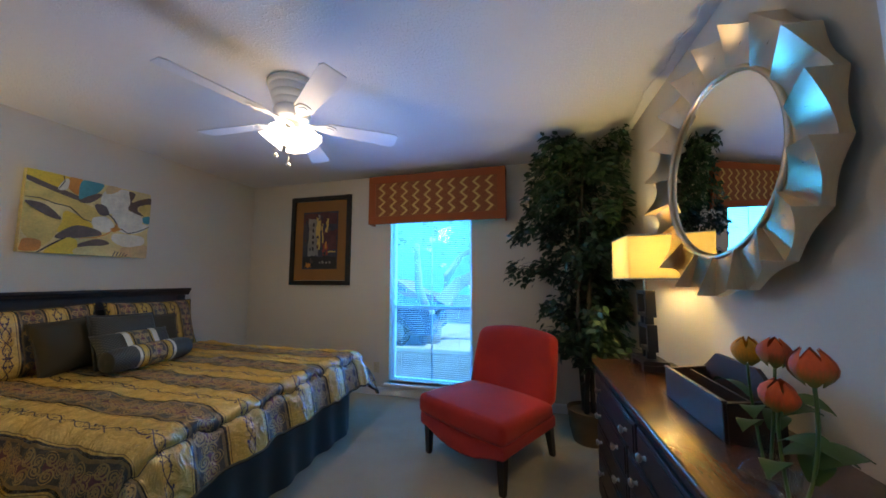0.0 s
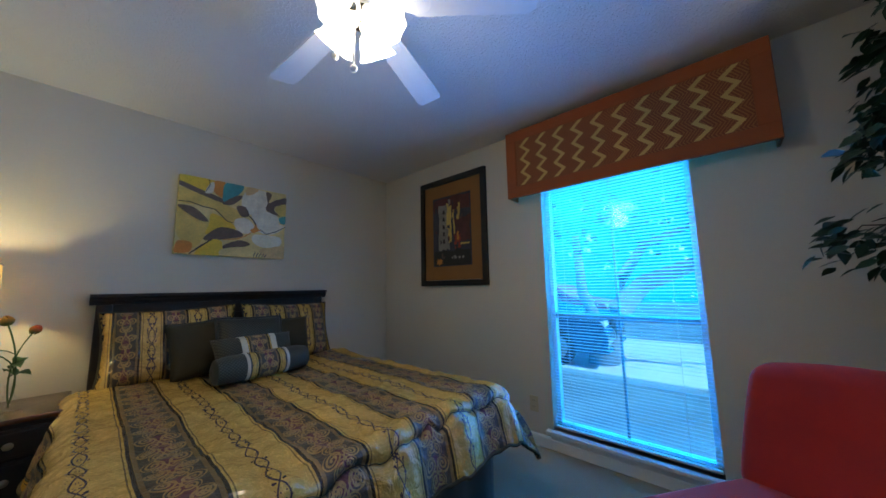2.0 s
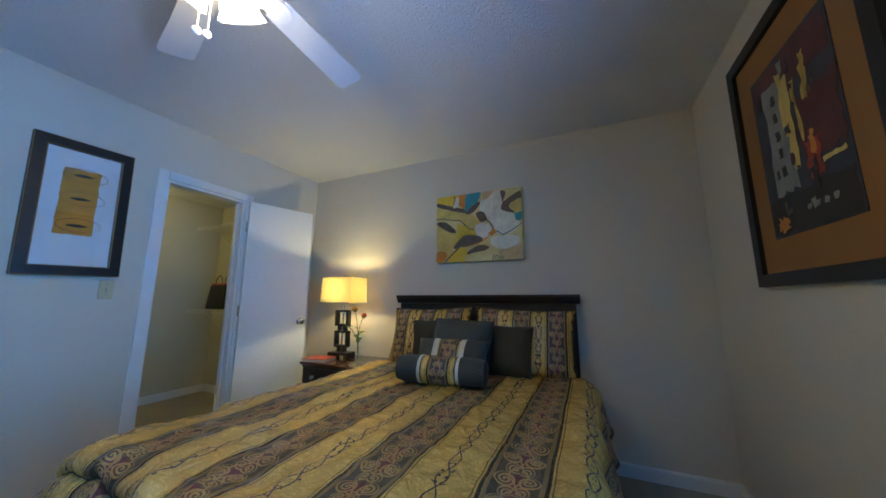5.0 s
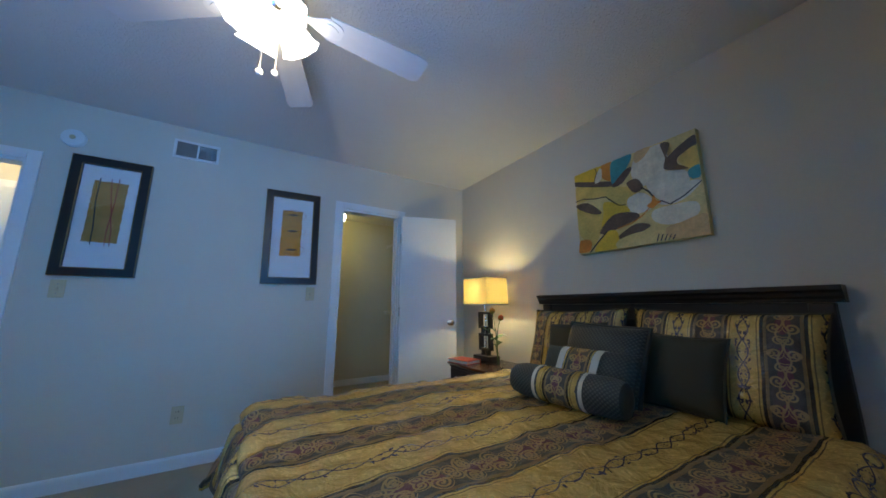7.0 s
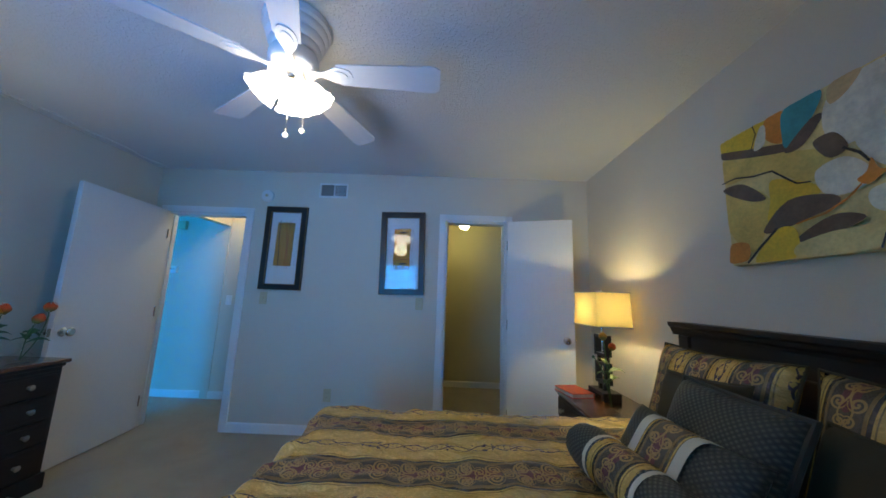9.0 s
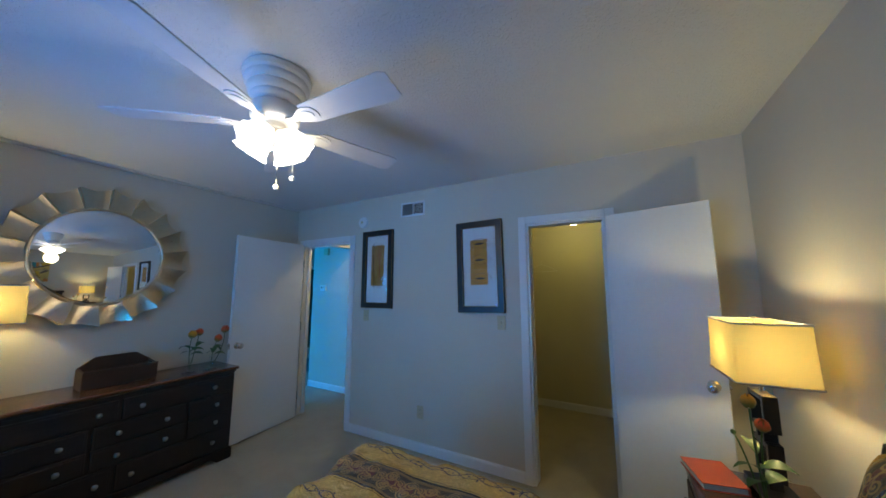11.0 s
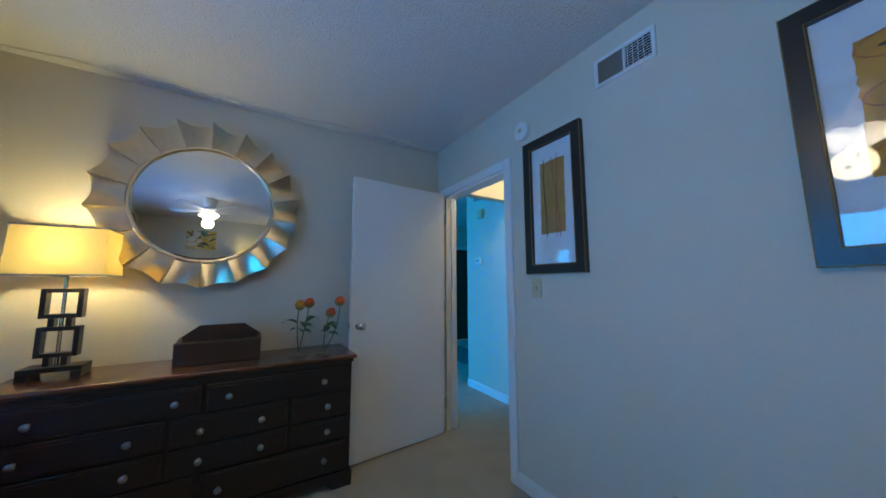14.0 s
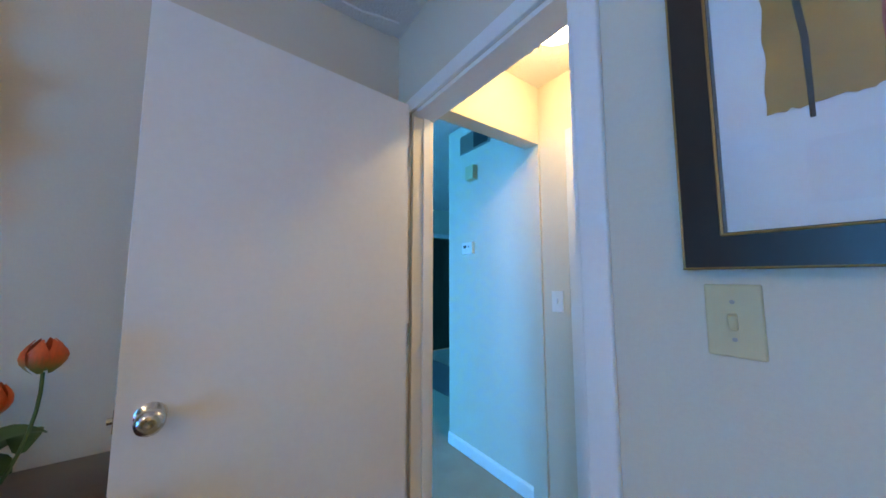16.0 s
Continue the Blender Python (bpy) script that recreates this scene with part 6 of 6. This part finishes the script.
# ---- ficus ----
M_FICUSBARK = mat("dark_ficus_bark", (0.055, 0.042, 0.030), 0.9, grain=60, vary=0.3, bump=0.5, depth=0.004)


def ficus(m):
    r_ = random.Random(12)
    t_ = thing("ficus_tree", "tall artificial ficus tree with dense dark green leaves", "plant", m)
    b_ = bmesh.new()
    lathe(b_, [(0.0, 0.0), (0.12, 0.0), (0.145, 0.10), (0.155, 0.22), (0.162, 0.245), (0.150, 0.25), (0.145, 0.22), (0.0, 0.215)], 26)
    part("basket", b_, M_BASKET, t_, "brown wicker basket", smooth=50)
    tips = []
    for k in range(3):
        a0 = k * 2.1
        pts = [(0.04 * math.cos(a0 + z * 3.2) * (1 + 0.6 * z), 0.04 * math.sin(a0 + z * 3.2) * (1 + 0.6 * z), 0.21 + z * 2.06) for z in [i / 12 for i in range(13)]]
        b_ = bmesh.new()
        tube(b_, pts, [0.020 - 0.0010 * i for i in range(13)], 8)
        part("trunk", b_, M_FICUSBARK, t_, smooth=180)
        for i in range(2, 13):
            for _ in range(3):
                a = r_.uniform(0, 6.28)
                p0 = Vector(pts[i])
                ln = r_.uniform(0.22, 0.52) * (1.05 - 0.45 * max(0, (i - 7) / 6)) * (0.50 if i < 4 else 0.68 if i < 6 else 0.92)
                e = p0 + Vector((math.cos(a) * ln, math.sin(a) * ln * 0.9, r_.uniform(0.05, 0.34)))
                mid = (p0 + e) / 2 + Vector((0, 0, 0.05))
                end = e + Vector((math.cos(a) * 0.08, math.sin(a) * 0.08, -0.10))
                for q in (mid, e, end):
                    q.x, q.y = min(q.x, XR - r_.random() * 0.1), min(q.y, YR - r_.random() * 0.1)
                tips.append((p0, mid, e, end))
    b_ = bmesh.new()
    for tp in tips:
        tube(b_, tp, [0.006, 0.004, 0.0025, 0.0012], 5)
    tagged(part("branchwork", b_, M_FICUSBARK, t_), kind="stuff")

    def leaf_verts(mm, s):
        out = []
        for x, y, z in ((0, 0, 0), (0.20, 0.28, 0.05), (0.23, 0.52, 0.05), (0.10, 0.82, 0.0), (0, 1.0, -0.06), (-0.10, 0.82, 0.0), (-0.23, 0.52, 0.05), (-0.20, 0.28, 0.05), (0, 0.5, 0.0)):
            out.append(mm @ Vector((x * s, y * s, z * s)))
        return out

    fan_ = [(8, 0, 1), (8, 1, 2), (8, 2, 3), (8, 3, 4), (8, 4, 5), (8, 5, 6), (8, 6, 7), (8, 7, 0)]
    verts, faces, spots = [], [], []
    for _ in range(8000):
        tp = r_.choice(tips)
        f = r_.random() ** 0.7 * 2.999
        k = int(f)
        p = tp[k].lerp(tp[k + 1], f - k) + Vector([r_.gauss(0, 0.035) for _ in range(3)])
        if p.x > XR:
            p.x = XR - r_.random() * 0.25
        if p.y > YR:
            p.y = YR - r_.random() * 0.25
        if p.z > 2.44:
            p.z = 2.44 - r_.random() * 0.15
        away = math.atan2(p.y, p.x) + r_.gauss(0, 0.9)
        mm = Matrix.Translation(p) @ Euler((r_.gauss(-0.55, 0.4), r_.gauss(0, 0.5), away - math.pi / 2)).to_matrix().to_4x4()
        spots.append((mm, r_.uniform(0.055, 0.085)))
    b_ = bmesh.new()
    vs_ = [b_.verts.new(c) for c in leaf_verts(Matrix.Identity(4), 0.075)]
    for q in fan_:
        b_.faces.new([vs_[k] for k in q])
    one = part("leaf", b_, M_LEAF, t_, smooth=180)
    outer = sorted(spots, key=lambda s: s[0].translation.x + s[0].translation.y)[:260]
    one.matrix_basis = outer[0][0]
    for mm, _ in outer[1:]:
        again("leaf", one, mm, t_)
    keep = {id(s[0]) for s in outer}
    for mm, s in spots:
        if id(mm) in keep:
            continue
        n0 = len(verts)
        verts += leaf_verts(mm, s)
        faces += [tuple(n0 + k for k in q) for q in fan_]
    me = bpy.data.meshes.new("crown")
    me.from_pydata([tuple(v_) for v_ in verts], [], faces)
    me.materials.append(M_LEAF)
    me.polygons.foreach_set("use_smooth", [True] * len(me.polygons))
    cr = new("crown", me)
    cr.parent = t_
    tagged(cr, "dense dark green foliage", kind="stuff")
    return t_


PX, PY = 2.505, 3.07
XR, YR = X1 - PX - 0.05, Y1 - PY - 0.05
ficus(pose(PX, PY, 0))


# ---- small things ----
def vase(m, label, r=0.056, h_=0.115):
    v_ = thing("glass_vase", label, "vase", m)
    b_ = bmesh.new()
    k = r / 0.045
    lathe(b_, [(0.0, 0.002), (0.030 * k, 0.002), (0.043 * k, 0.014), (0.045 * k, 0.030), (0.036 * k, 0.052), (0.018 * k, 0.068), (0.014 * k, 0.085), (0.016 * k, h_), (0.019 * k, h_ + 0.004)], 26)
    o = part("bowl", b_, M_VASE, v_, "clear glass bulb", smooth=180)
    o.visible_shadow = False
    b_ = bmesh.new()
    lathe(b_, [(0.0, 0.0), (0.031 * k, 0.0), (0.033 * k, 0.004), (0.0, 0.006)], 22)
    part("base", b_, M_VASE, v_, smooth=60)
    return v_


def tulip(base, tip, bend, petal_mat, label, leafs=1, size=0.030, seed=1):
    r_ = random.Random(seed)
    f_ = thing("tulip", label, "flower", pose(*base), "cut flowers")
    tip, bend = Vector(tip) - Vector(base), Vector(bend)
    mid = tip * 0.55 + bend
    pts = []
    for i in range(9):
        t = i / 8
        pts.append((1 - t) ** 2 * Vector((0, 0, 0.012)) + 2 * t * (1 - t) * mid + t * t * tip)
    b_ = bmesh.new()
    tube(b_, pts, 0.0032, 6)
    part("stem", b_, M_STEM, f_, smooth=180)
    d_ = (pts[-1] - pts[-2]).normalized()
    rot = d_.to_track_quat("Z", "Y").to_matrix().to_4x4()
    for k in range(6):
        b_ = bmesh.new()
        g_ = []
        for i in range(7):
            s = i / 6
            row_ = []
            for j in range(5):
                q = j / 4 - 0.5
                wdt = 1.25 * math.sin(math.pi * min(1, 0.12 + 0.82 * s)) + 0.05
                a = q * wdt
                rad = size * (0.18 + 0.82 * math.sin(math.pi * min(1, s * 0.82 + 0.10))) * (1.0 if k % 2 else 0.92)
                row_.append(b_.verts.new((rad * math.cos(a), rad * math.sin(a), size * 2.05 * s - 0.1 * size * abs(q) * s)))
            g_.append(row_)
        for i in range(6):
            for j in range(4):
                b_.faces.new((g_[i][j], g_[i][j + 1], g_[i + 1][j + 1], g_[i + 1][j]))
        o = part("petal", b_, petal_mat, f_, smooth=180)
        o.matrix_basis = Matrix.Translation(pts[-1]) @ rot @ pose(0, 0, 0, 0, 0, 60 * k) @ pose(0, 0, 0, 0, r_.uniform(-5, 2))
    for k in range(leafs):
        b_ = bmesh.new()
        a = r_.uniform(0, 6.28) if k else math.atan2(bend.y, bend.x) + 2.4
        rows_ = []
        start = pts[3 + k]
        for i in range(8):
            s = i / 7
            wdt = 0.024 * math.sin(math.pi * min(1, 0.1 + 0.9 * s)) + 0.0006
            c_ = start + Vector((math.cos(a) * 0.10 * s, math.sin(a) * 0.10 * s, 0.10 * s - 0.09 * s * s))
            n_ = Vector((-math.sin(a), math.cos(a), 0.25)) * wdt
            rows_.append((b_.verts.new(c_ + n_), b_.verts.new(c_ + Vector((0, 0, -0.003))), b_.verts.new(c_ - n_)))
        for r0, r1 in zip(rows_, rows_[1:]):
            b_.faces.new((r0[0], r0[1], r1[1], r1[0]))
            b_.faces.new((r0[1], r0[2], r1[2], r1[1]))
        part("leaf", b_, M_STEM, f_, smooth=180)
    return f_


V1, V2 = (2.60, 1.20, DTOP), (2.555, 1.055, DTOP)
vase(pose(*V1), "small clear glass bud vase on the dresser")
vase(pose(*V2), "small clear glass bud vase beside the first one")
tulip((V1[0], V1[1], DTOP + 0.006), (2.585, 1.21, DTOP + 0.285), (0.0, 0.02, 0.03), M_TULIPY, "orange-yellow tulip in a glass vase", 3, 0.033, 2)
tulip((V1[0] + 0.004, V1[1], DTOP + 0.006), (2.605, 1.15, DTOP + 0.295), (0.0, -0.01, 0.03), M_TULIPR, "orange-red tulip in a glass vase", 3, 0.033, 3)
tulip((V2[0], V2[1], DTOP + 0.006), (2.535, 1.035, DTOP + 0.235), (0.0, 0.02, 0.03), M_TULIPR, "low orange-red tulip in a glass vase", 3, 0.033, 4)
tulip((V2[0] + 0.003, V2[1], DTOP + 0.006), (2.55, 0.965, DTOP + 0.305), (0.0, -0.045, -0.02), M_TULIPR, "tall orange-red tulip in a glass vase", 2, 0.033, 5)
V3 = (-1.12, 0.965, NTOP)
vase(pose(*V3), "clear glass bud vase on the nightstand", 0.05, 0.12)
tulip((V3[0], V3[1], NTOP + 0.006), (-1.10, 0.935, NTOP + 0.42), (0.02, 0.05, 0.0), M_TULIPY, "orange poppy on a long curling stem", 3, 0.026, 6)
tulip((V3[0], V3[1] + 0.003, NTOP + 0.006), (-1.11, 1.01, NTOP + 0.37), (0.0, -0.06, 0.02), M_TULIPR, "small red poppy on a curling stem", 2, 0.024, 7)
tulip((V3[0] + 0.003, V3[1], NTOP + 0.006), (-1.06, 0.88, NTOP + 0.30), (0.02, 0.10, 0.10), M_STEM, "closed green bud on a curling stem", 0, 0.010, 8)

# desk organiser on the dresser: open front box and a tall back with cut corners
lb = thing("letter_box", "brown leather desk box with a tall cut-corner back", "box", EAST @ pose(-0.205, -0.07, DTOP, 0, 0, 180) @ Matrix.Diagonal((1.0, 1.34, 1.0, 1)))
b = bmesh.new()
prism(b, [(-0.155, 0), (0.155, 0), (0.155, 0.135), (0.085, 0.205), (-0.085, 0.205), (-0.155, 0.135)], -0.085, -0.072)
bmesh.ops.transform(b, matrix=Matrix(((0, 0, 1, 0), (1, 0, 0, 0), (0, 1, 0, 0), (0, 0, 0, 1))), verts=b.verts)
part("back", b, M_LEATHER, lb)
part("front", block((0.062, -0.155, 0), (0.074, 0.155, 0.118), 0.003), M_LEATHER, lb)
for s in (-1, 1):
    b = bmesh.new()
    prism(b, [(-0.0715, 0), (0.0615, 0), (0.0615, 0.118), (-0.0715, 0.135)], 0, 0.012)
    bmesh.ops.transform(b, matrix=Matrix(((1, 0, 0, 0), (0, 0, 1, s * 0.149 - 0.006), (0, 1, 0, 0), (0, 0, 0, 1))), verts=b.verts)
    part("side", b, M_LEATHER, lb)
part("bottom", block((-0.071, -0.142, 0.002), (0.061, 0.142, 0.012)), M_LEATHER, lb)
part("divider", block((-0.02, -0.142, 0.0125), (-0.012, 0.142, 0.12)), M_LEATHER, lb)
part("front_trim", block((0.060, -0.157, 0.118), (0.077, 0.157, 0.126), 0.003), M_LEATHER, lb)
bk = thing("book", "orange-red hardback book lying on the nightstand", "book", pose(-1.02, 0.625, NTOP, 0, 0, 12))
part("cover", block((-0.085, -0.115, 0.0), (0.085, 0.115, 0.004), 0.001), M_BOOK, bk)
part("pages", block((-0.080, -0.110, 0.0042), (0.080, 0.111, 0.0258)), M_PAGES, bk, "cream page block")
part("front_cover", block((-0.085, -0.115, 0.026), (0.085, 0.115, 0.030), 0.001), M_BOOK, bk)
part("spine", block((-0.089, -0.115, 0.0), (-0.0852, 0.115, 0.030), 0.001), M_BOOK, bk)
